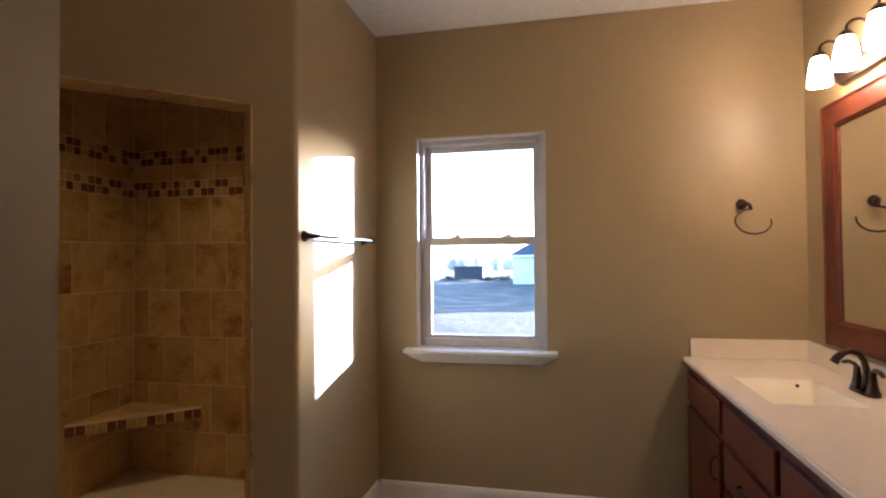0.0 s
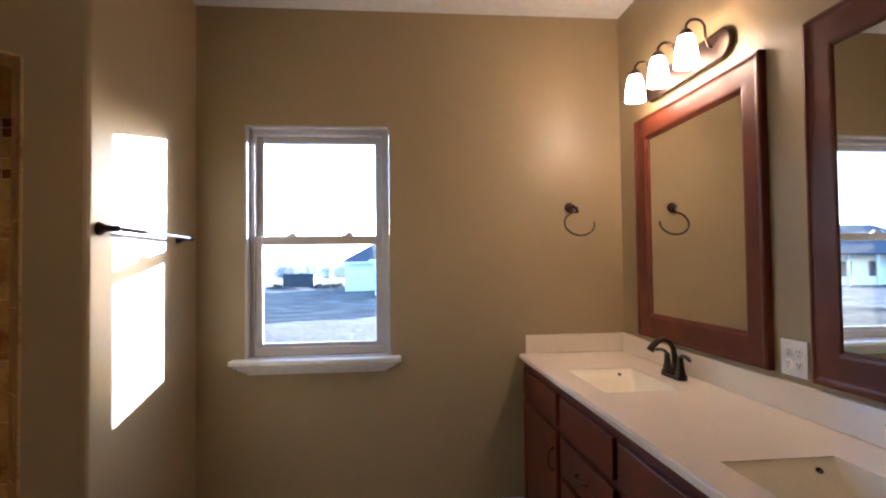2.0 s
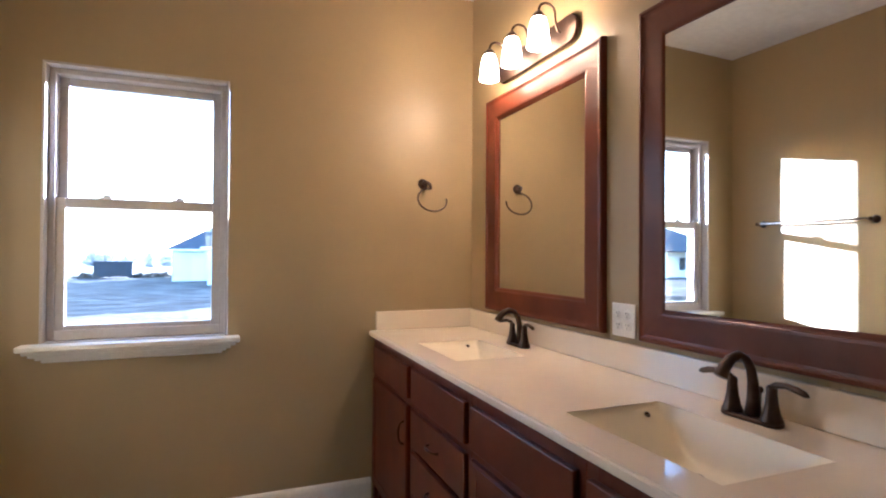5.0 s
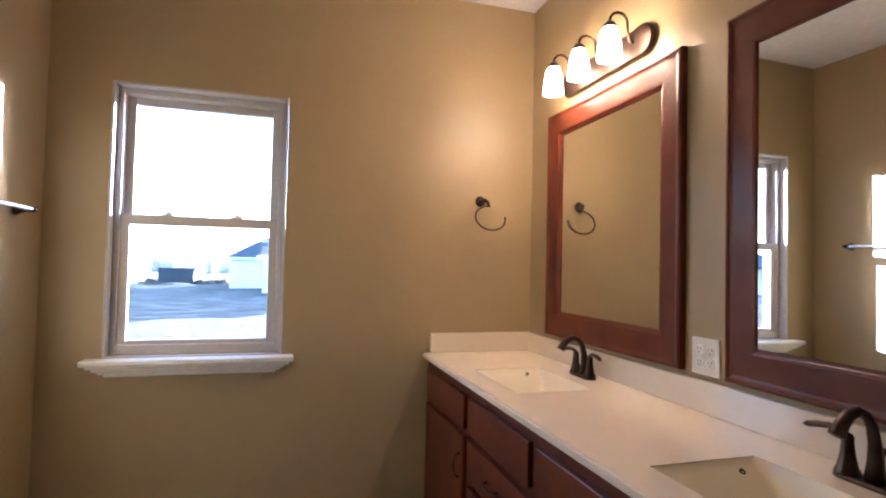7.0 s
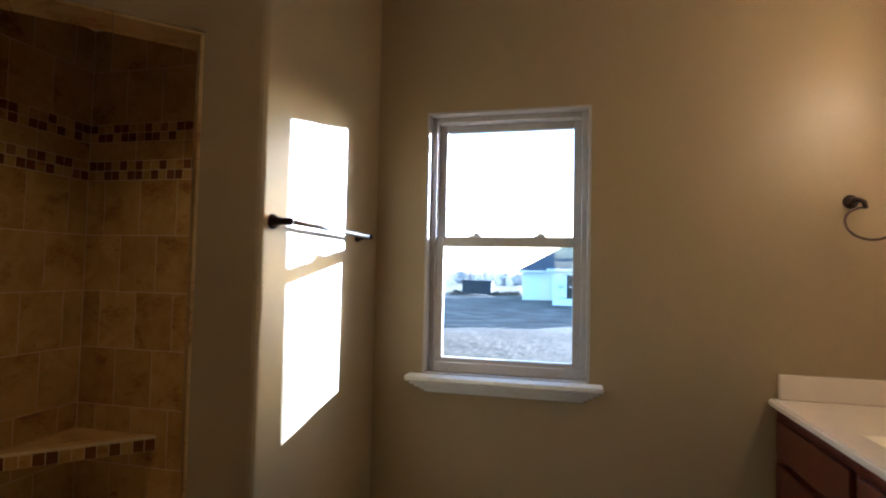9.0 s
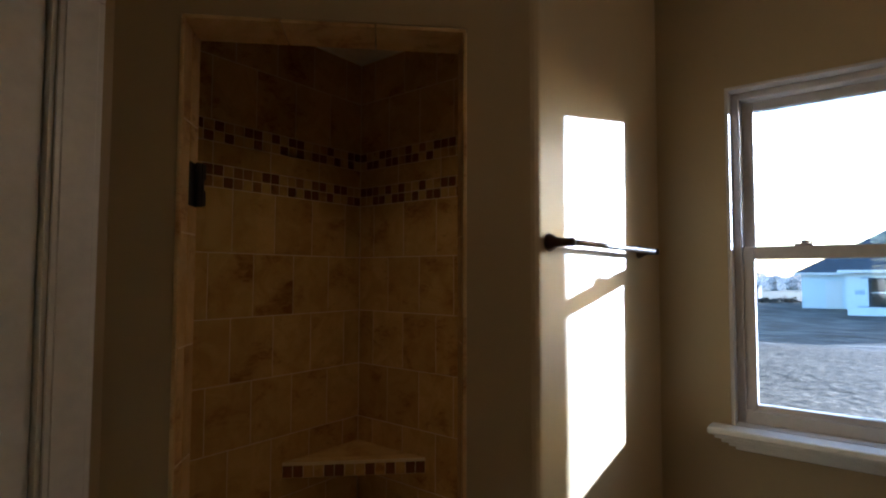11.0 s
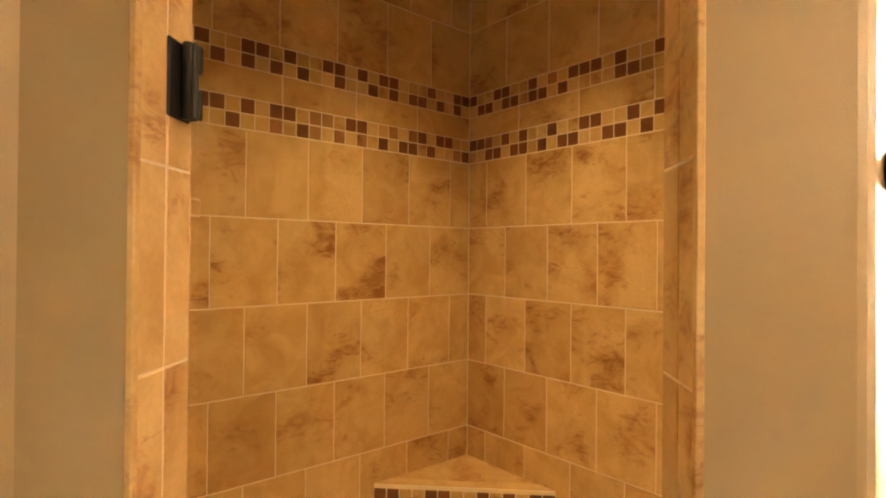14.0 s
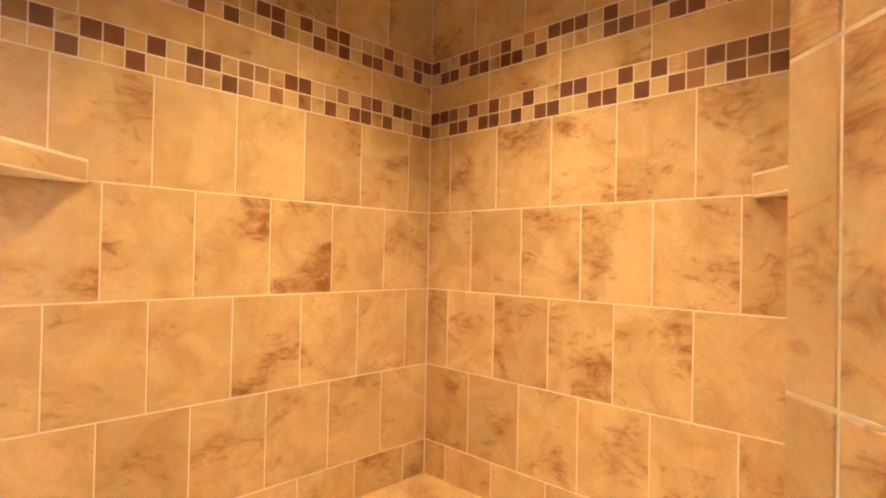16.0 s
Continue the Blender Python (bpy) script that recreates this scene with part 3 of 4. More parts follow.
def front(name, parent, y0, y1, z0, z1, raised=True):
    """A cabinet front: slab with eased edges and a shallow field."""
    bm = bmesh.new()
    h = (y1 - y0) / 2
    box(bm, (-0.019, -h, 0), (0, h, z1 - z0), 0.004, None, 2)
    if raised:
        w_ = 0.052
        box(bm, (-0.0215, -h + 0.006, 0.006), (-0.018, -h + w_, z1 - z0 - 0.006), 0.0012)
        box(bm, (-0.0215, h - w_, 0.006), (-0.018, h - 0.006, z1 - z0 - 0.006), 0.0012)
        box(bm, (-0.0215, -h + w_, 0.006), (-0.018, h - w_, w_), 0.0012)
        box(bm, (-0.0215, -h + w_, z1 - z0 - w_), (-0.018, h - w_, z1 - z0 - 0.006), 0.0012)
    return part(name, bm, WOOD, parent, "", Matrix.Translation((0, (y0 + y1) / 2, z0)))


def cabinet(y0, y1, kind):
    label = {"door": "dark cherry vanity base cabinet with a door below a blank panel", "drawers": "dark cherry vanity cabinet with four stacked drawers"}[kind]
    c = empty("vanity_cabinet", (FX, 0, 0), label, "cabinet", "vanity cabinets under the marble top")
    bm = bmesh.new()
    y0_, y1_ = y0 + 0.0005, y1 - 0.0005
    ft = 0.042
    # face frame
    box(bm, (0, y0_, 0.10), (0.019, y0_ + ft, CT - 0.002), 0.001)
    box(bm, (0, y1_ - ft, 0.10), (0.019, y1_, CT - 0.002), 0.001)
    box(bm, (0, y0_ + ft, CT - 0.060), (0.019, y1_ - ft, CT - 0.002), 0.001)
    box(bm, (0, y0_ + ft, 0.10), (0.019, y1_ - ft, 0.13), 0.001)
    box(bm, (0, y0_ + ft, 0.650), (0.019, y1_ - ft, 0.705), 0.001)
    # carcass
    box(bm, (0.019, y0_, 0.0), (0.555, y0_ + 0.016, CT - 0.15), 0)
    box(bm, (0.019, y1_ - 0.016, 0.0), (0.555, y1_, CT - 0.15), 0)
    box(bm, (0.021, y0_ + 0.016, 0.11), (0.555, y1_ - 0.016, 0.126), 0)
    box(bm, (0.548, y0_ + 0.016, 0.126), (0.555, y1_ - 0.016, CT - 0.15), 0)
    box(bm, (0.060, y0_ + 0.016, 0.0), (0.075, y1_ - 0.016, 0.10), 0)
    part("body", bm, WOOD, c)
    g = 0.022
    a, b_ = y0 + g, y1 - g
    if kind == "door":
        front("blank_panel", c, a, b_, 0.692, 0.828, False)
        d = front("door", c, a, b_, 0.120, 0.662)
        pull(d, (-0.021, -(b_ - a) / 2 + 0.035, 0.42), True)
    else:
        for z0, z1 in ((0.692, 0.828), (0.510, 0.662), (0.325, 0.487), (0.120, 0.297)):
            d = front("drawer", c, a, b_, z0, z1, False)
            if z0 < 0.6:
                pull(d, (-0.019, 0, (z1 - z0) / 2), False)
    return c


for y0, y1, kind in ((2.362, 2.975, "door"), (1.777, 2.361, "drawers"), (1.192, 1.776, "door"), (0.607, 1.191, "door")):
    cabinet(y0, y1, kind)
filler = structure("filler_strip", [((FX, 2.976, 0.0), (FX + 0.019, YW - 0.001, CT - 0.002)), ((FX, YD + 0.001, 0.0), (FX + 0.019, 0.606, CT - 0.002))], WOOD, "dark cherry filler strip beside the vanity", "cabinet trim")


def faucet(y):
    f = empty("faucet", (1.285, y, CZ), "oil-rubbed bronze two-handle arched basin faucet", "faucet", "faucets on the vanity top")
    bm = bmesh.new()
    pts = []
    for i in range(28):
        a = 2 * math.pi * i / 28
        pts.append((0.027 * math.cos(a), 0.053 * (1 if math.sin(a) > 0 else -1) + 0.027 * math.sin(a)) if abs(math.sin(a)) > 1e-6 else (0.027 * math.cos(a), 0.0))
    prism(bm, pts, 0.0, 0.010, 0.003)
    part("base_plate", bm, BRONZE, f)
    bm = bmesh.new()
    tube(bm, [(0.006, 0, 0.010), (0.008, 0, 0.05), (0.006, 0, 0.09), (-0.002, 0, 0.125), (-0.020, 0, 0.150), (-0.045, 0, 0.160), (-0.070, 0, 0.152), (-0.090, 0, 0.134), (-0.103, 0, 0.114)],
         [0.021, 0.0155, 0.0125, 0.0112, 0.0108, 0.0112, 0.0128, 0.0145, 0.0165], 16)
    part("spout", bm, BRONZE, f)
    for s in (-1, 1):
        bm = bmesh.new()
        lathe(bm, [(0.026, 0.008), (0.0255, 0.014), (0.020, 0.026), (0.0150, 0.050), (0.0120, 0.078), (0.0125, 0.088), (0.009, 0.095), (0.002, 0.097)], 20, Matrix.Translation((0, s * 0.053, 0)))
        h = part("handle_column", bm, BRONZE, f)
        bm = bmesh.new()
        tube(bm, [(0, s * 0.050, 0.090), (-0.002, s * 0.066, 0.099), (-0.004, s * 0.092, 0.103), (-0.007, s * 0.120, 0.099), (-0.009, s * 0.138, 0.094), (-0.010, s * 0.148, 0.091)], [0.007, 0.0080, 0.0075, 0.0085, 0.0075, 0.0025], 10)
        part("lever", bm, BRONZE, h)
    bm = bmesh.new()
    lathe(bm, [(0.0035, 0.01), (0.0035, 0.062), (0.008, 0.066), (0.009, 0.072), (0.005, 0.078), (0.001, 0.079)], 12, Matrix.Translation((0.030, 0, 0)))
    part("lift_rod", bm, BRONZE, f)
    return f


faucet(2.305)
faucet(1.168)


# ---- mirrors ----
def mirror(y0, y1, turn_, deep):
    z0, z1 = 1.018, 2.108
    m = empty("wall_mirror", (XV, (y0 + y1) / 2, z0), "rectangular wall mirror in a red-brown cherry wood frame", "mirror", "framed mirrors above the vanity")
    h, hz, w = (y1 - y0) / 2, z1 - z0, 0.118
    # cross-section of the frame: (in from the outer edge, out from the wall)
    prof = [(0.0, 0.001), (0.0, 0.023), (0.004, 0.029), (0.012, 0.030), (0.018, 0.026), (0.026, 0.024), (0.094, 0.0235), (0.102, 0.022), (0.106, 0.018), (w - 0.004, 0.015), (w, 0.012), (w, 0.001)]
    corners = [(-h, 0), (h, 0), (h, hz), (-h, hz)]
    inw = [(1, 1), (-1, 1), (-1, -1), (1, -1)]
    for k, nm in enumerate(("bottom_rail", "side_rail", "top_rail", "side_rail")):
        bm = bmesh.new()
        rows = []
        for c in (k, (k + 1) % 4):
            rows.append([bm.verts.new((-o, corners[c][0] + inw[c][0] * i_, corners[c][1] + inw[c][1] * i_)) for i_, o in prof])
        n = len(prof)
        for i in range(n):
            bm.faces.new((rows[0][i], rows[0][(i + 1) % n], rows[1][(i + 1) % n], rows[1][i]))
        bm.faces.new(rows[0])
        bm.faces.new(rows[1][::-1])
        part(nm, bm, WOOD, m)
    bm = bmesh.new()
    box(bm, (-0.006, -h + w - 0.004, w - 0.004), (-0.001, h - w + 0.004, hz - w + 0.004))
    part("mirror_glass", bm, MIRROR, m, "clear silvered mirror glass", pose(-deep, 0, 0, 0, 0, turn_))
    return m


mirror(1.825, 2.772, -0.4, 0.004)
mirror(0.668, 1.634, 1.3, 0.009)

# ---- vanity light ----
LZ = 2.218
lamp = empty("vanity_light", (XV, 2.315, LZ), "bronze three-arm vanity light with lit white glass shades", "wall light")
bm = bmesh.new()
pts = []
for i in range(32):
    a = 2 * math.pi * (i + 0.5) / 32
    pts.append((0.272 * (1 if math.cos(a) > 0 else -1) + 0.060 * math.cos(a), 0.060 * math.sin(a)))
prism(bm, pts, 0.0, 0.022, 0.006)
bmesh.ops.transform(bm, matrix=Matrix(((0, 0, -1, -0.001), (1, 0, 0, 0), (0, 1, 0, 0), (0, 0, 0, 1))), verts=bm.verts)
part("back_plate", bm, BRONZE, lamp)
for dy in (-0.22, 0.0, 0.22):
    bm = bmesh.new()
    pts = [(-0.022, dy, 0.005), (-0.034, dy, 0.010), (-0.043, dy, 0.030), (-0.048, dy, 0.060)]
    for k in range(13):
        a = math.pi * k / 12
        pts.append((-0.0875 + 0.0395 * math.cos(a), dy, 0.078 + 0.037 * math.sin(a)))
    pts.append((-0.127, dy, 0.062))
    tube(bm, pts, 0.0055, 10)
    arm = part("arm", bm, BRONZE, lamp)
    bm = bmesh.new()
    lathe(bm, [(0.010, 0.074), (0.016, 0.072), (0.026, 0.058), (0.030, 0.048), (0.026, 0.047)], 20, Matrix.Translation((-0.127, dy, 0)))
    part("cap", bm, BRONZE, arm)
    bm = bmesh.new()
    prof = [(0.026, 0.050), (0.032, 0.040), (0.039, 0.015), (0.0445, -0.018), (0.048, -0.050), (0.0498, -0.073), (0.0472, -0.073), (0.0445, -0.050), (0.040, -0.016), (0.034, 0.014), (0.027, 0.034), (0.020, 0.044)]
    lathe(bm, [(r_ * 0.94, z_) for r_, z_ in prof], 28, Matrix.Translation((-0.127, dy, 0)), False)
    part("shade", bm, SHADE, lamp, "glowing white glass bell shade")
    bm = bmesh.new()
    lathe(bm, [(0.003, -0.050), (0.015, -0.047), (0.023, -0.035), (0.025, -0.022), (0.020, -0.007), (0.013, 0.010), (0.012, 0.030)], 16, Matrix.Translation((-0.127, dy, 0)))
    part("bulb", bm, BULB, lamp, "lit frosted bulb")

# ---- towel ring, towel bar, outlet ----
ring = empty("towel_ring", (1.080, YW, 1.690), "dark bronze open towel ring mounted on the wall", "towel ring")
bm = bmesh.new()
lathe(bm, [(0.027, 0.001), (0.028, 0.006), (0.024, 0.010), (0.016, 0.014), (0.011, 0.030), (0.012, 0.045)], 24, pose(0, 0, 0, 90, 0, 0))
part("rosette", bm, BRONZE, ring)
bm = bmesh.new()
tube(bm, [(0.0, -0.044, 0.002), (0.010, -0.054, 0.000), (0.022, -0.059, -0.008), (0.027, -0.060, -0.034)], [0.012, 0.0105, 0.0095, 0.0085], 12)
part("post", bm, BRONZE, ring)
bm = bmesh.new()
pts = []
for k in range(41):
    a = radians(92 + (368 - 92) * k / 40)
    pts.append((0.029 + 0.082 * math.cos(a), -0.060 - 0.020 * (1 - math.sin(a)), -0.092 + 0.064 * math.sin(a)))
tube(bm, pts, 0.0052, 10)
part("ring_bar", bm, BRONZE, ring)

bar = empty("towel_bar", (XT, 2.40, 1.525), "bronze and metal towel bar mounted on the wall", "towel bar")
for y, s in ((2.072 - 2.40, 1), (2.755 - 2.40, -1)):
    bm = bmesh.new()
    lathe(bm, [(0.0235, 0.001), (0.024, 0.006), (0.021, 0.013), (0.0135, 0.025), (0.0105, 0.042), (0.0112, 0.056), (0.0122, 0.066), (0.010, 0.073), (0.002, 0.075)], 24, Matrix.Translation((0, y, 0)) @ pose(0, 0, 0, 0, 90, 0))
    part("post", bm, BRONZE, bar, "flared dark bronze post")
bm = bmesh.new()
tube(bm, [(0.062, 2.072 - 2.40, 0), (0.062, 2.755 - 2.40, 0)], 0.0085, 16)
part("rod", bm, NICKEL, bar, "polished metal rod")

outlet = empty("outlet_plate", (XV, 1.731, 1.0755), "white double outlet wall plate above the backsplash", "outlet")
bm = bmesh.new()
box(bm, (-0.007, -0.058, -0.058), (-0.0005, 0.058, 0.058), 0.003, None, 2)
part("plate", bm, PLASTIC, outlet)
for y in (-0.023, 0.023):
    for z in (-0.020, 0.020):
        bm = bmesh.new()
        lathe(bm, [(0.017, 0), (0.017, 0.002), (0.016, 0.003)], 20, Matrix.Translation((-0.0065, y, z)) @ pose(0, 0, 0, 0, -90, 0))
        sock = part("socket", bm, PLASTIC, outlet)
        bm = bmesh.new()
        for dy in (-0.006, 0.006):
            box(bm, (-0.0101, y + dy - 0.0012, z), (-0.0092, y + dy + 0.0012, z + 0.008))
        box(bm, (-0.0101, y - 0.002, z - 0.009), (-0.0092, y + 0.002, z - 0.005))
        part("slots", bm, DARK, sock, "dark plug slots")

# ---- shower fittings ----
can = empty("recessed_light", (CANX, CANY, SCEIL), "recessed ceiling can light, lit warm, in the shower", "ceiling light")
bm = bmesh.new()
lathe(bm, [(0.098, -0.001), (0.098, -0.005), (0.068, -0.008), (0.064, 0.0)], 32, None, False)
part("trim_ring", bm, PLASTIC, can)
bm = bmesh.new()
lathe(bm, [(0.064, 0.0), (0.0635, 0.02), (0.0620, 0.022), (0.0615, 0.043), (0.060, 0.045), (0.0595, 0.066), (0.058, 0.068), (0.0575, 0.112), (0.002, 0.113)], 32, None, False)
part("baffle", bm, BLACK, can, "dark stepped baffle")
bm = bmesh.new()
lathe(bm, [(0.002, 0.096), (0.0565, 0.098), (0.0565, 0.108), (0.002, 0.108)], 32)
part("lens", bm, CAN_LENS, can, "lit frosted lens")


def corner_slab(name, x, y, sx, sy, leg, z0, z1, label, category, strip=False):
    """A triangular tiled slab in a corner; sx, sy point along the two walls."""
    s = empty(name, (x, y, z0), label, category)
    t = 0.009
    bm = bmesh.new()
    tri = [(sx * 0.001, sy * 0.001), (sx * leg, sy * 0.001), (sx * 0.001, sy * leg)]
    prism(bm, tri, 0.0, z1 - z0 - 0.008, 0.0)
    part("core", bm, GROUT, s)
    bm = bmesh.new()
    tri = [(sx * 0.004, sy * 0.004), (sx * (leg - 0.008), sy * 0.004), (sx * 0.004, sy * (leg - 0.008))]
    prism(bm, tri, z1 - z0 - 0.008, z1 - z0, 0.002)
    part("top_tile", bm, TILE, s)
    if strip:
        bm = bmesh.new()
        b0, b1 = leg - 0.008, leg - 0.075
        prism(bm, [(sx * b0, sy * 0.006), (sx * 0.006, sy * b0), (sx * 0.006, sy * (b1 + 0.002)), (sx * (b1 + 0.002), sy * 0.006)], z1 - z0 - 0.001, z1 - z0 + 0.0035, 0.0012)
        part("border_tile", bm, TILE, s, "pale tan border tile")
    a, b_ = Vector((sx * leg, 0, 0)), Vector((0, sy * leg, 0))
    d = (b_ - a).normalized()
    nrm = Vector((sx, sy, 0)).normalized()
    length, h = (b_ - a).length, z1 - z0
    turn_ = Matrix((( d.x, nrm.x, 0, 0), (d.y, nrm.y, 0, 0), (0, 0, 1, 0), (0, 0, 0, 1)))
    k = round(length / 0.0505) if strip else 1
    gap = 0.004 if strip else 0.010
    bm = bmesh.new()
    box(bm, (-length / 2, 0.0005, 0.0), (length / 2, 0.0070, h + 0.0005), 0.001)
    part("edge_joint", bm, GROUT, s, "pale grout border", Matrix.Translation((a + b_) / 2) @ turn_)
    for i in range(k):
        bm = bmesh.new()
        w_ = length / k
        box(bm, (-(w_ - gap) / 2, 0.001, gap * 0.6), ((w_ - gap) / 2, 0.0085, h - (0.015 if strip else gap * 0.6)), 0.0012)
        mid = a + d * (w_ * (i + 0.5))
        mm = TILE
        if strip:
            mm = MOSAIC_DARK if i in BENCH_DARK else TILE
        part("edge_tile", bm, mm, s, "", Matrix.Translation(mid) @ turn_)
    return s


BENCH_DARK = (0, 1, 3, 5, 8, 9, 12, 13)
corner_slab("corner_bench", SX + 0.0, SY - 0.0, 1, -1, 0.50, 0.437, 0.512, "triangular tan tiled corner bench with a mosaic edge", "bench", True)
corner_slab("corner_shelf", SX, YS, 1, 1, 0.277, 1.533, 1.590, "small tan tiled corner shelf", "shelf")
corner_slab("corner_shelf", SIDE, SY, -1, -1, 0.273, 1.533, 1.592, "small tan tiled corner shelf", "shelf")

# frameless glass door, swung open into the shower on two black hinges
gd = empty("shower_door", (*slant(LX, 0.095), 0.16), "frameless clear glass shower door standing open on black hinges", "shower door", turn=135)
bm = bmesh.new()
box(bm, (0.035, -0.0235, 0.0), (0.62, -0.0155, 1.80), 0.001)
part("glass_panel", bm, SHOWER_GLASS, gd).visible_shadow = False
for z in (0.22, 1.505):
    bm = bmesh.new()
    box(bm, (-0.026, -0.0068, z - 0.055), (0.030, -0.0008, z + 0.055), 0.003)
    box(bm, (0.004, -0.0275, z - 0.055), (0.016, -0.0065, z + 0.055), 0.003)
    box(bm, (0.010, -0.030, z - 0.053), (0.022, -0.024, z - 0.012), 0.003)
    box(bm, (0.010, -0.030, z + 0.012), (0.022, -0.024, z + 0.053), 0.003)
    box(bm, (0.010, -0.015, z - 0.053), (0.022, -0.0072, z - 0.012), 0.003)
    box(bm, (0.010, -0.015, z + 0.012), (0.022, -0.0072, z + 0.053), 0.003)
    lathe(bm, [(0.007, -0.054), (0.007, 0.054)], 14, Matrix.Translation((0.004, -0.016, z)))
    part("hinge", bm, BLACK, gd, "black metal glass hinge")

# ---- outdoors ----
GZ = -1.0
bm = bmesh.new()
GX = [-900, -300, -120] + [-60 + 1.5 * i for i in range(70)] + [60, 120, 300, 900]
GY = [-900, -200, -40, 3.4] + [4 + 0.8 * i for i in range(72)] + [70, 90, 130, 250, 500, 1500]
grid = []
for y in GY:
    row = []
    for x in GX:
        z = GZ
        if 4 < y < 62 and -59 < x < 44:
            z += 0.10 * noise.noise((x * 0.25, y * 0.6, 0)) + 0.05 * noise.noise((x * 0.9, y * 1.6, 4))
        row.append(bm.verts.new((x, y, z)))
    grid.append(row)
for a, c in zip(grid, grid[1:]):
    for i in range(len(GX) - 1):
        f = bm.faces.new((a[i], a[i + 1], c[i + 1], c[i]))
        f.smooth = True
tagged(part("ground", bm, GROUND), "bare churned earth with a straw-covered strip", "ground", "", "structure")
# unseen wall placed to block sun from the window's right half
structure("sun_cutoff_wall", [((0.765, YW + 0.161, GZ), (6.0, 4.60, 4.2))], WINGWALL, "unseen exterior wall added to cut the sun patch", "exterior wall")
structure("foundation", [((-2.74, -2.74, GZ - 0.1), (1.54, YW + 0.16, -0.125))], WINGWALL, "house foundation", "foundation")


def hip_roof(bm, x0, x1, y0, y1, z, rise, over=0.4):
    x0, x1, y0, y1 = x0 - over, x1 + over, y0 - over, y1 + over
    w = min(x1 - x0, y1 - y0) / 2
    if (x1 - x0) > (y1 - y0):
        ra, rb = (x0 + w, (y0 + y1) / 2), (x1 - w, (y0 + y1) / 2)
    else:
        ra, rb = ((x0 + x1) / 2, y0 + w), ((x0 + x1) / 2, y1 - w)
    b0 = [bm.verts.new(p) for p in ((x0, y0, z), (x1, y0, z), (x1, y1, z), (x0, y1, z))]
    b1 = [bm.verts.new(p) for p in ((x0, y0, z + 0.12), (x1, y0, z + 0.12), (x1, y1, z + 0.12), (x0, y1, z + 0.12))]
    r0, r1 = bm.verts.new((*ra, z + rise)), bm.verts.new((*rb, z + rise))
    bm.faces.new(b0[::-1])
    for i in range(4):
        bm.faces.new((b0[i], b0[(i + 1) % 4], b1[(i + 1) % 4], b1[i]))
    if (x1 - x0) > (y1 - y0):
        for q in ((b1[0], b1[1], r1, r0), (b1[1], b1[2], r1), (b1[2], b1[3], r0, r1), (b1[3], b1[0], r0)):
            bm.faces.new(q)
    else:
        for q in ((b1[0], b1[1], r0), (b1[1], b1[2], r1, r0), (b1[2], b1[3], r1), (b1[3], b1[0], r0, r1)):
            bm.faces.new(q)


# unfinished house in pale wrap
house = empty("house", (4, 48, GZ), "unfinished one-storey house in pale blue sheathing with grey roof", "house")
HO = Vector((4, 48, GZ))


def hpart(name, boxes, material, parent=house, label=""):
    bm = bmesh.new()
    for lo, hi in boxes:
        box(bm, Vector(lo) - HO, Vector(hi) - HO)
    return part(name, bm, material, parent, label)


hpart("wall", [((-1.3, 43.2, GZ), (-0.22, 60, 1.72)), ((1.92, 43.2, GZ), (14, 60, 1.72)), ((-0.22, 43.2, GZ), (1.92, 43.5, -0.45)), ((-0.22, 43.2, 1.35), (1.92, 43.5, 1.72)),
               ((-0.22, 44.2, GZ), (1.92, 60, 1.72)), ((-4.25, 50.5, GZ), (-1.302, 60, 1.72))], SHEATH)
for x, z, w_, h_ in ((-0.9, 0.3, 0.5, 0.28), (-0.8, -0.5, 0.7, 0.12), (2.3, 0.9, 0.8, 0.2), (3.2, 0.1, 0.4, 0.3), (2.6, -0.6, 0.9, 0.12), (-0.6, 1.3, 0.5, 0.14)):
    hpart("wrap_print", [((x, 43.185, z), (x + w_, 43.199, z + h_))], WRAPINK, house, "blue-grey printed patch on the sheathing")
hpart("door", [((-2.75, 50.44, GZ), (-1.75, 50.499, 1.1))], SIDING, house, "pale unpainted door")
bm = bmesh.new()
hip_roof(bm, -1.3, 14, 43.2, 60, 1.72, 3.6)
bmesh.ops.translate(bm, vec=-HO, verts=bm.verts)
part("roof", bm, SHINGLE, house)
bm = bmesh.new()
hip_roof(bm, -4.25, 10, 50.5, 64, 1.60, 4.4)
bmesh.ops.translate(bm, vec=-HO, verts=bm.verts)
part("roof", bm, SHINGLE, house)
hpart("fascia", [((-1.75, 42.76, 1.66), (14.4, 42.795, 1.84)), ((-4.68, 50.06, 1.54), (-1.31, 50.095, 1.72))], SIDING, house, "white fascia board")
win = hpart("window", [((-0.22, 43.17, -0.45), (-0.06, 43.26, 1.35)), ((1.76, 43.17, -0.45), (1.92, 43.26, 1.35)), ((-0.06, 43.17, -0.45), (1.76, 43.26, -0.33)), ((-0.06, 43.17, 1.23), (1.76, 43.26, 1.35))], STEEL, house, "dark framed double window")
hpart("frame", [((0.80, 43.2, -0.33), (0.92, 43.25, 1.23)), ((-0.06, 43.2, 0.40), (0.80, 43.25, 0.47)), ((0.92, 43.2, 0.40), (1.76, 43.25, 0.47))], SIDING, win)
# added dark sheet whose colour stands for the shade inside the house
hpart("dark_backing", [((-0.215, 44.05, -0.45), (1.915, 44.19, 1.35))], BARK, house, "dark panel standing in for the unlit interior behind the window")
hpart("pane", [((-0.06, 43.23, -0.33), (1.76, 43.24, 1.23))], PANE, win)

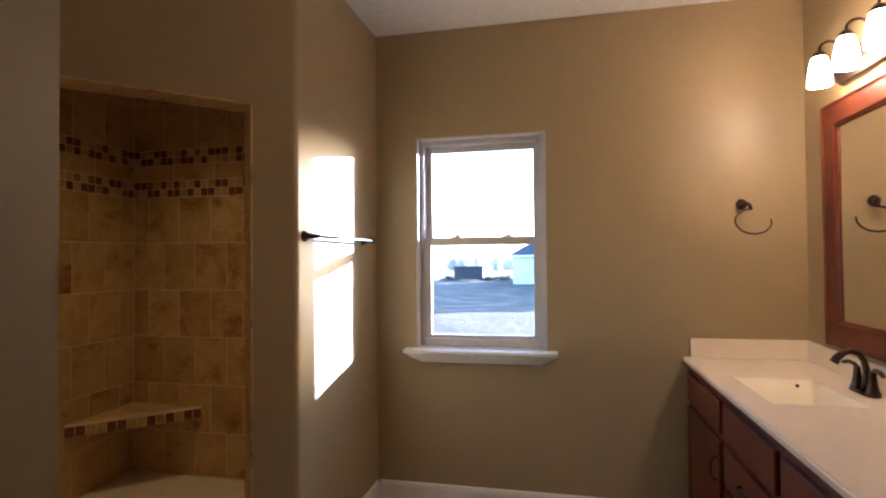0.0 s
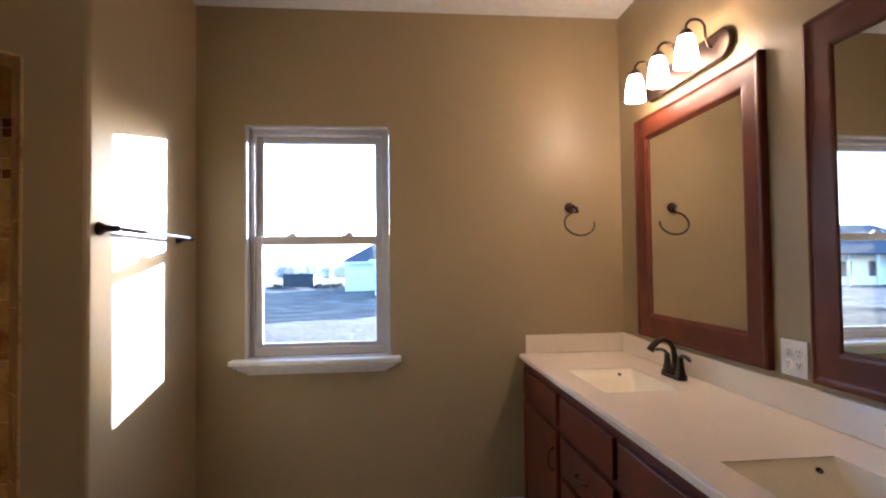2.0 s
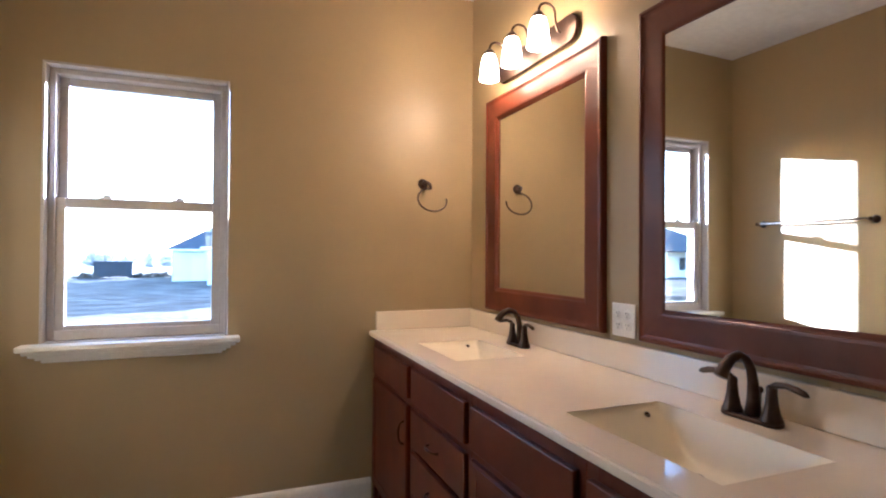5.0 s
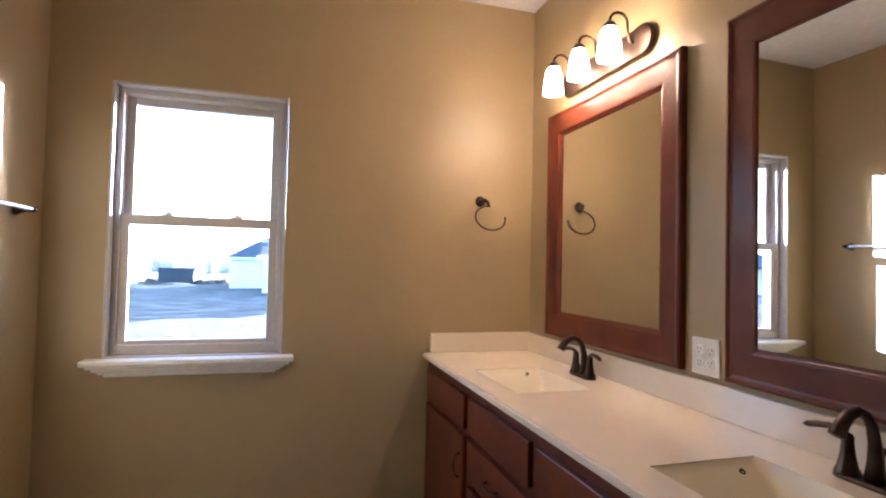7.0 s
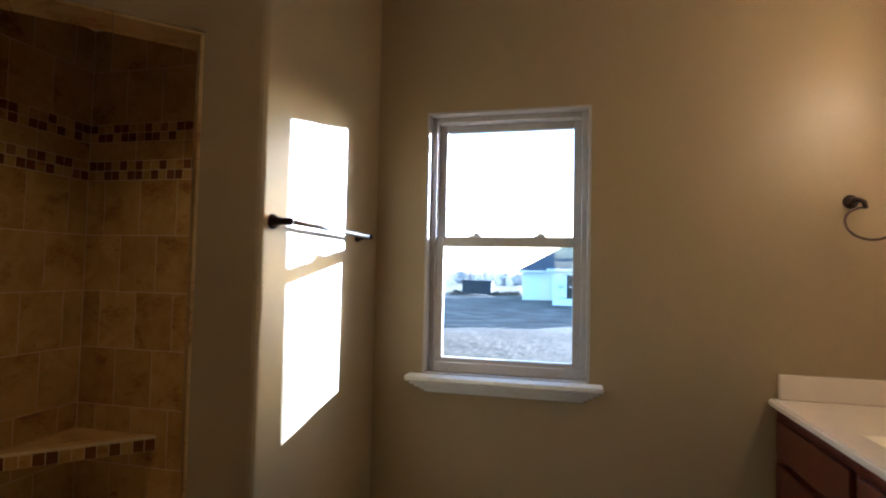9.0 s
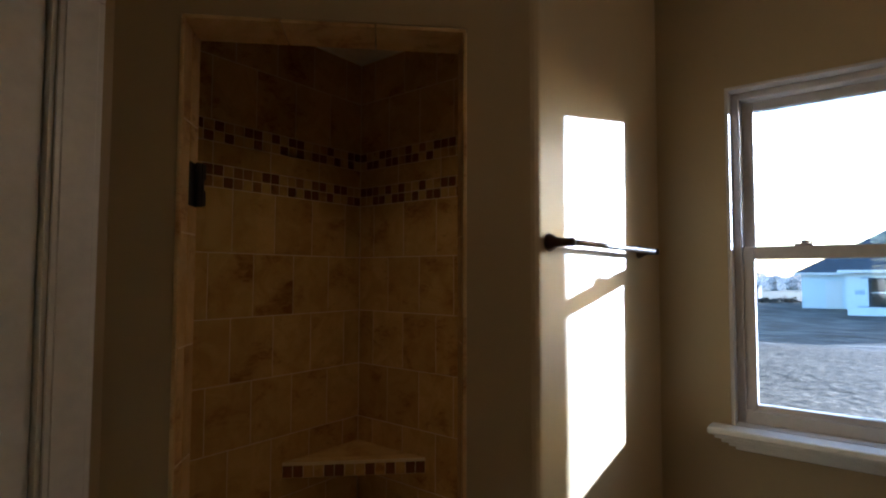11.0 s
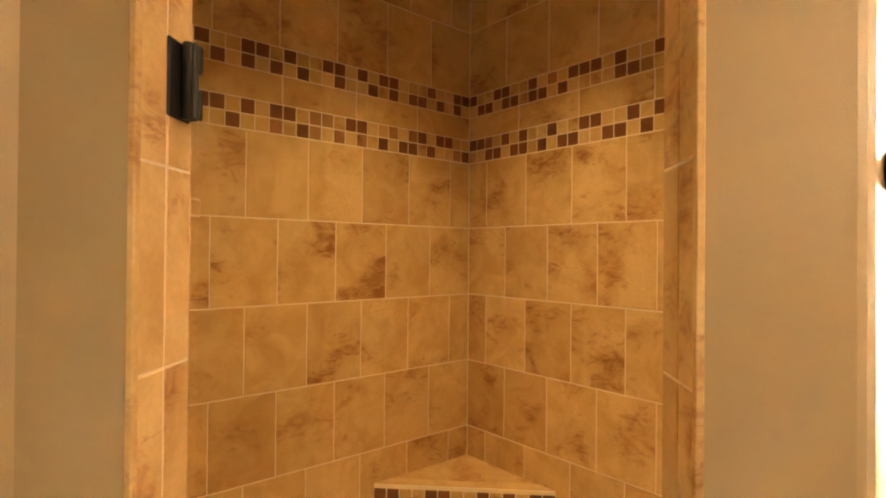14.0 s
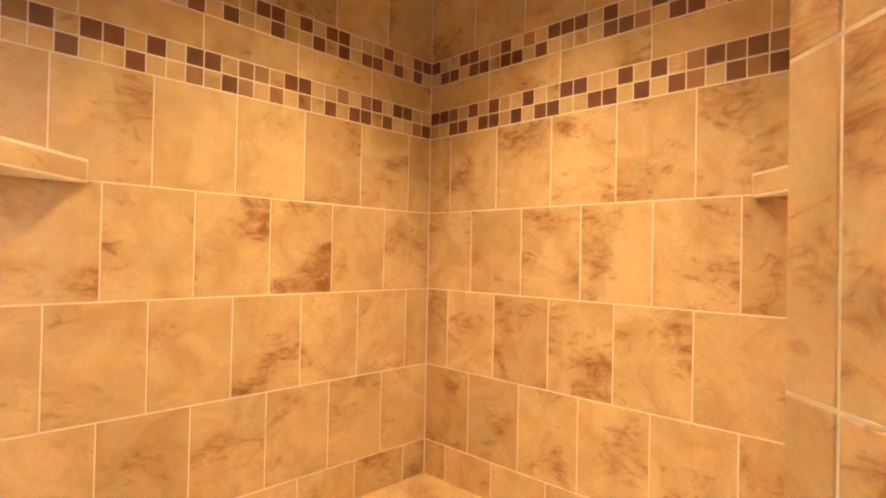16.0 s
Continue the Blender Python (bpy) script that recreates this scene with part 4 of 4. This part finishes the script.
# white house with a porch, seen in the mirror
house2 = empty("house", (-44, 46, GZ), "white one-storey house with a porch and dark roof", "house")
HO = Vector((-44, 46, GZ))
hpart("wall", [((-52, 44, GZ), (-36, 52, 1.8))], SIDING, house2)
bm = bmesh.new()
hip_roof(bm, -52, -36, 42, 52, 1.8, 3.0)
bmesh.ops.translate(bm, vec=-HO, verts=bm.verts)
part("roof", bm, SHINGLE, house2)
for i in range(6):
    hpart("porch_post", [((-51.6 + i * 3.0, 42.1, GZ), (-51.4 + i * 3.0, 42.3, 1.8))], SIDING, house2)
for i in range(5):
    hpart("window", [((-50.6 + i * 3.0, 43.93, -0.2), (-49.4 + i * 3.0, 43.99, 1.2))], STEEL, house2, "dark window")

# open-top waste container
skip = empty("waste_container", (-9.7, 58.5, GZ), "dark steel open-top waste container", "dumpster")
bm = bmesh.new()
L_, W_, H_ = 1.55, 1.1, 1.55
for lo, hi in (((-L_, -W_, 0.15), (L_, -W_ + 0.08, H_)), ((-L_, W_ - 0.08, 0.15), (L_, W_, H_)), ((-L_, -W_ + 0.08, 0.15), (-L_ + 0.08, W_ - 0.08, H_)), ((L_ - 0.08, -W_ + 0.08, 0.15), (L_, W_ - 0.08, H_)), ((-L_ + 0.08, -W_ + 0.08, 0.15), (L_ - 0.08, W_ - 0.08, 0.25))):
    box(bm, lo, hi)
part("body", bm, STEEL, skip)
for i in range(6):
    bm = bmesh.new()
    x = -L_ + 0.1 + i * (2 * L_ - 0.3) / 5
    box(bm, (x, -W_ - 0.07, 0.0), (x + 0.1, -W_ - 0.001, H_ - 0.1))
    part("rib", bm, STEEL, skip)
bm = bmesh.new()
box(bm, (-L_ - 0.05, -W_ - 0.09, H_ - 0.08), (L_ + 0.05, -W_ - 0.001, H_ + 0.03))
part("rim", bm, STEEL, skip)

# heaps of scrap by the container
rng = random.Random(5)
for k, (x, y) in enumerate(((-7.6, 58), (-6.0, 59), (-11.8, 57.5))):
    bm = bmesh.new()
    for i in range(26):
        a, r = rng.uniform(0, 6.28), rng.uniform(0, 0.9)
        m_ = pose(r * math.cos(a), 0.5 * r * math.sin(a), 0.1 + 0.35 * (1 - r) * rng.random(), rng.uniform(-20, 20), rng.uniform(-25, 25), rng.uniform(0, 180))
        box(bm, (-rng.uniform(0.2, 0.8), -0.06, -0.05), (rng.uniform(0.2, 0.8), 0.06, 0.05), 0, m_)
    tagged(part("scrap_heap", bm, BARK, None, "", Matrix.Translation((x, y, GZ))), "low heap of lumber scrap and earth", "scrap heap", "scrap heaps on the lot")


def tree(x, y, h, seed):
    r = random.Random(seed)
    t = empty("tree", (x, y, GZ), "distant bare tree paled to a hazy grey", "tree", "tree line beyond the field")
    bm = bmesh.new()
    tube(bm, [(0, 0, 0), (0.1, 0, h * 0.3), (0, 0.1, h * 0.6), (0.05, 0, h * 0.9)], [0.28, 0.2, 0.12, 0.03], 7)
    for i in range(7):
        a, z = r.uniform(0, 6.28), h * r.uniform(0.25, 0.6)
        tube(bm, [(0, 0, z), (math.cos(a) * h * 0.15, math.sin(a) * h * 0.15, z + h * 0.12), (math.cos(a) * h * 0.3, math.sin(a) * h * 0.3, z + h * 0.2)], [0.1, 0.06, 0.02], 5)
    part("trunk", bm, TWIG, t)
    bm = bmesh.new()
    for i in range(800):
        a, rr, z = r.uniform(0, 6.28), math.sqrt(r.random()), r.uniform(-1, 1)
        rad = h * 1.0 * math.sqrt(max(0.05, 1 - z * z)) * (0.75 + 0.35 * math.sin(3 * a + seed))
        c = Vector((rr * rad * math.cos(a), rr * rad * math.sin(a), h * 0.46 + z * h * 0.46))
        s = h * r.uniform(0.05, 0.10)
        vs = [bm.verts.new(c + Vector((r.uniform(-1, 1), r.uniform(-1, 1), r.uniform(-1, 1))) * s) for _ in range(3)]
        bm.faces.new(vs)
    part("crown", bm, LEAF, t)


for i in range(60):
    r = random.Random(i)
    x = -110 + i * 2.6 + r.uniform(-4, 4)
    tree(x, 112 + r.uniform(-9, 16), r.uniform(1.6, 3.4), i)

# ---- shower tiles, piece by piece ----
MESHES = {}


def tile_mesh(w, h, material):
    """A tile face lying in its own x-z plane, facing -y, with eased edges."""
    key = (round(w, 3), round(h, 3), material.name)
    if key not in MESHES:
        w, h, e, d = key[0] / 2, key[1] / 2, 0.0012, 0.003
        bm = bmesh.new()
        a = [bm.verts.new((sx * w, 0.0, sz * h)) for sx, sz in ((-1, -1), (1, -1), (1, 1), (-1, 1))]
        b_ = [bm.verts.new((sx * w, -d + e, sz * h)) for sx, sz in ((-1, -1), (1, -1), (1, 1), (-1, 1))]
        c = [bm.verts.new((sx * (w - e), -d, sz * (h - e))) for sx, sz in ((-1, -1), (1, -1), (1, 1), (-1, 1))]
        for i in range(4):
            j = (i + 1) % 4
            bm.faces.new((a[i], a[j], b_[j], b_[i]))
            bm.faces.new((b_[i], b_[j], c[j], c[i]))
        bm.faces.new(c)
        MESHES[key] = to_mesh("tile", bm, material)
    return MESHES[key]


JOINT = 0.0040


def lay(parent, place, u0, u1, z0, z1, material, name="tile"):
    w, h = u1 - u0 - JOINT, z1 - z0 - JOINT
    if w < 0.006 or h < 0.006:
        return
    ob = new(name, tile_mesh(w, h, material))
    ob.matrix_basis = place((u0 + u1) / 2, (z0 + z1) / 2)
    ob.parent = parent


ROWS = [(0.075, 0.345, 1), (0.345, 0.643, 0), (0.643, 0.941, 1), (0.941, 1.2405, 0), (1.2405, 1.5395, 1), (1.5395, 1.835, 0),
        (1.835, 1.940, 'm'), (1.940, 2.042, 'l'), (2.042, 2.140, 'm'), (2.140, 2.434, 1), (2.434, SCEIL, 0)]
# tones of the mosaic bands, outward from the corner: upper and lower row of each band; d dark, r rust, . tan
BANDS = {"left": {2.042: ("dd..d...dd.d.dd..d.dd..dd..d.", ".d.d.dd.d.d..d..d.d.d.d..d.d."), 1.835: ("..dd.dr.r..dd.rr.dd.d.dd.dr.d", "dr..d.dd.d.r.r.rd.r..d..d..d.")},
         "back": {2.042: ("d..dd..d.r.ddd.d..dd...d.dd..d", ".dd.dd.dd.d....ddr.dd.d..d.d.d"), 1.835: ("ddr.d.d..d..dd..d.d.rdrdr.d..d", "..dd.dd.d.dd..dd.d.dr.drd.d.d.")}}


def tile_wall(parent, place, length, pitch, first, cell, bands):
    for z0, z1, kind in ROWS:
        if kind == 'm':
            zm = (z0 + z1) / 2
            for zz0, zz1, pat in ((zm, z1, bands[z0][0]), (z0, zm, bands[z0][1])):
                u, i = 0.0, 0
                while u < length - 0.01:
                    k = pat[i % len(pat)]
                    lay(parent, place, u, min(u + cell, length), zz0, zz1, MOSAIC_DARK if k == 'd' else MOSAIC_RUST if k == 'r' else TILE, "mosaic_tile")
                    u, i = u + cell, i + 1
            continue
        p = pitch if kind != 'l' else 0.2985
        u = 0.0
        nxt = {0: first[0], 1: first[1], 'l': p}[kind]
        while u < length - 0.005:
            lay(parent, place, u, min(nxt, length), z0, z1, TILE)
            u, nxt = nxt, nxt + p


left_wall = bpy.data.objects["wall_shower_left"]
back_wall = bpy.data.objects["wall_shower_back"]
tile_wall(left_wall, lambda u, z: pose(SX - 0.003, SY - u, z, 0, 0, 90), SY - YS, 0.2267, (0.1134, 0.2267), 0.0496, BANDS["left"])
tile_wall(back_wall, lambda u, z: pose(SX + u, SY + 0.003, z, 0, 0, 0), SIDE - SX, 0.2267, (0.1134, 0.2267), 0.0496, BANDS["back"])
slanted = bpy.data.objects["wall_slanted"]


def jamb_tiles(x, face):
    """Two columns of tile down each side of the slanted opening, with a pale edge strip."""
    rows = [0.13, 0.176, 0.449, 0.722, 0.995, 1.268, 1.541, 1.814, STOP]
    for z0, z1 in zip(rows, rows[1:]):
        for s0, s1 in ((0.010, 0.073), (0.073, SDEEP)):
            def place(u, z):
                px, py = slant(x, u)
                return pose(px, py, z, 0, 0, 45 + (-90 if face > 0 else 90))
            lay(slanted, place, s0, s1, z0, z1, TILE)


jamb_tiles(LX, -1)
jamb_tiles(RX, 1)
for x, s in ((LX, 1), (RX, -1)):
    bm = bmesh.new()
    q = Vector((s, s)) / math.sqrt(2) * 0.0014
    a, b_ = Vector(slant(x, 0.010)), Vector(slant(x, SDEEP - 0.001))
    prism(bm, [tuple(a + q * 0.1), tuple(b_ + q * 0.1), tuple(b_ + q), tuple(a + q)], 0.131, STOP - 0.011)
    part("grout_bed", bm, GROUT, slanted, "pale beige grout")
for x, s in ((LX, 1), (RX, -1)):
    bm = bmesh.new()
    q = Vector((s, s)) / math.sqrt(2)
    a, b_ = Vector(slant(x, -0.003)), Vector(slant(x, 0.009))
    prism(bm, [tuple(a), tuple(b_), tuple(b_ + q * 0.010), tuple(a + q * 0.010)], 0.13, STOP - 0.012, 0.0015)
    part("edge_strip", bm, TILE, slanted, "pale tile edge strip")
for i in range(3):
    u0 = LX + (RX - LX) * i / 3
    bm = bmesh.new()
    a = (RX - LX) / 3
    prism(bm, [slant(u0 + 0.001, 0.0), slant(u0 + a - 0.001, 0.0), slant(u0 + a - 0.001, SDEEP), slant(u0 + 0.001, SDEEP)], STOP - 0.010, STOP - 0.001, 0.0015)
    part("soffit_tile", bm, TILE, slanted)
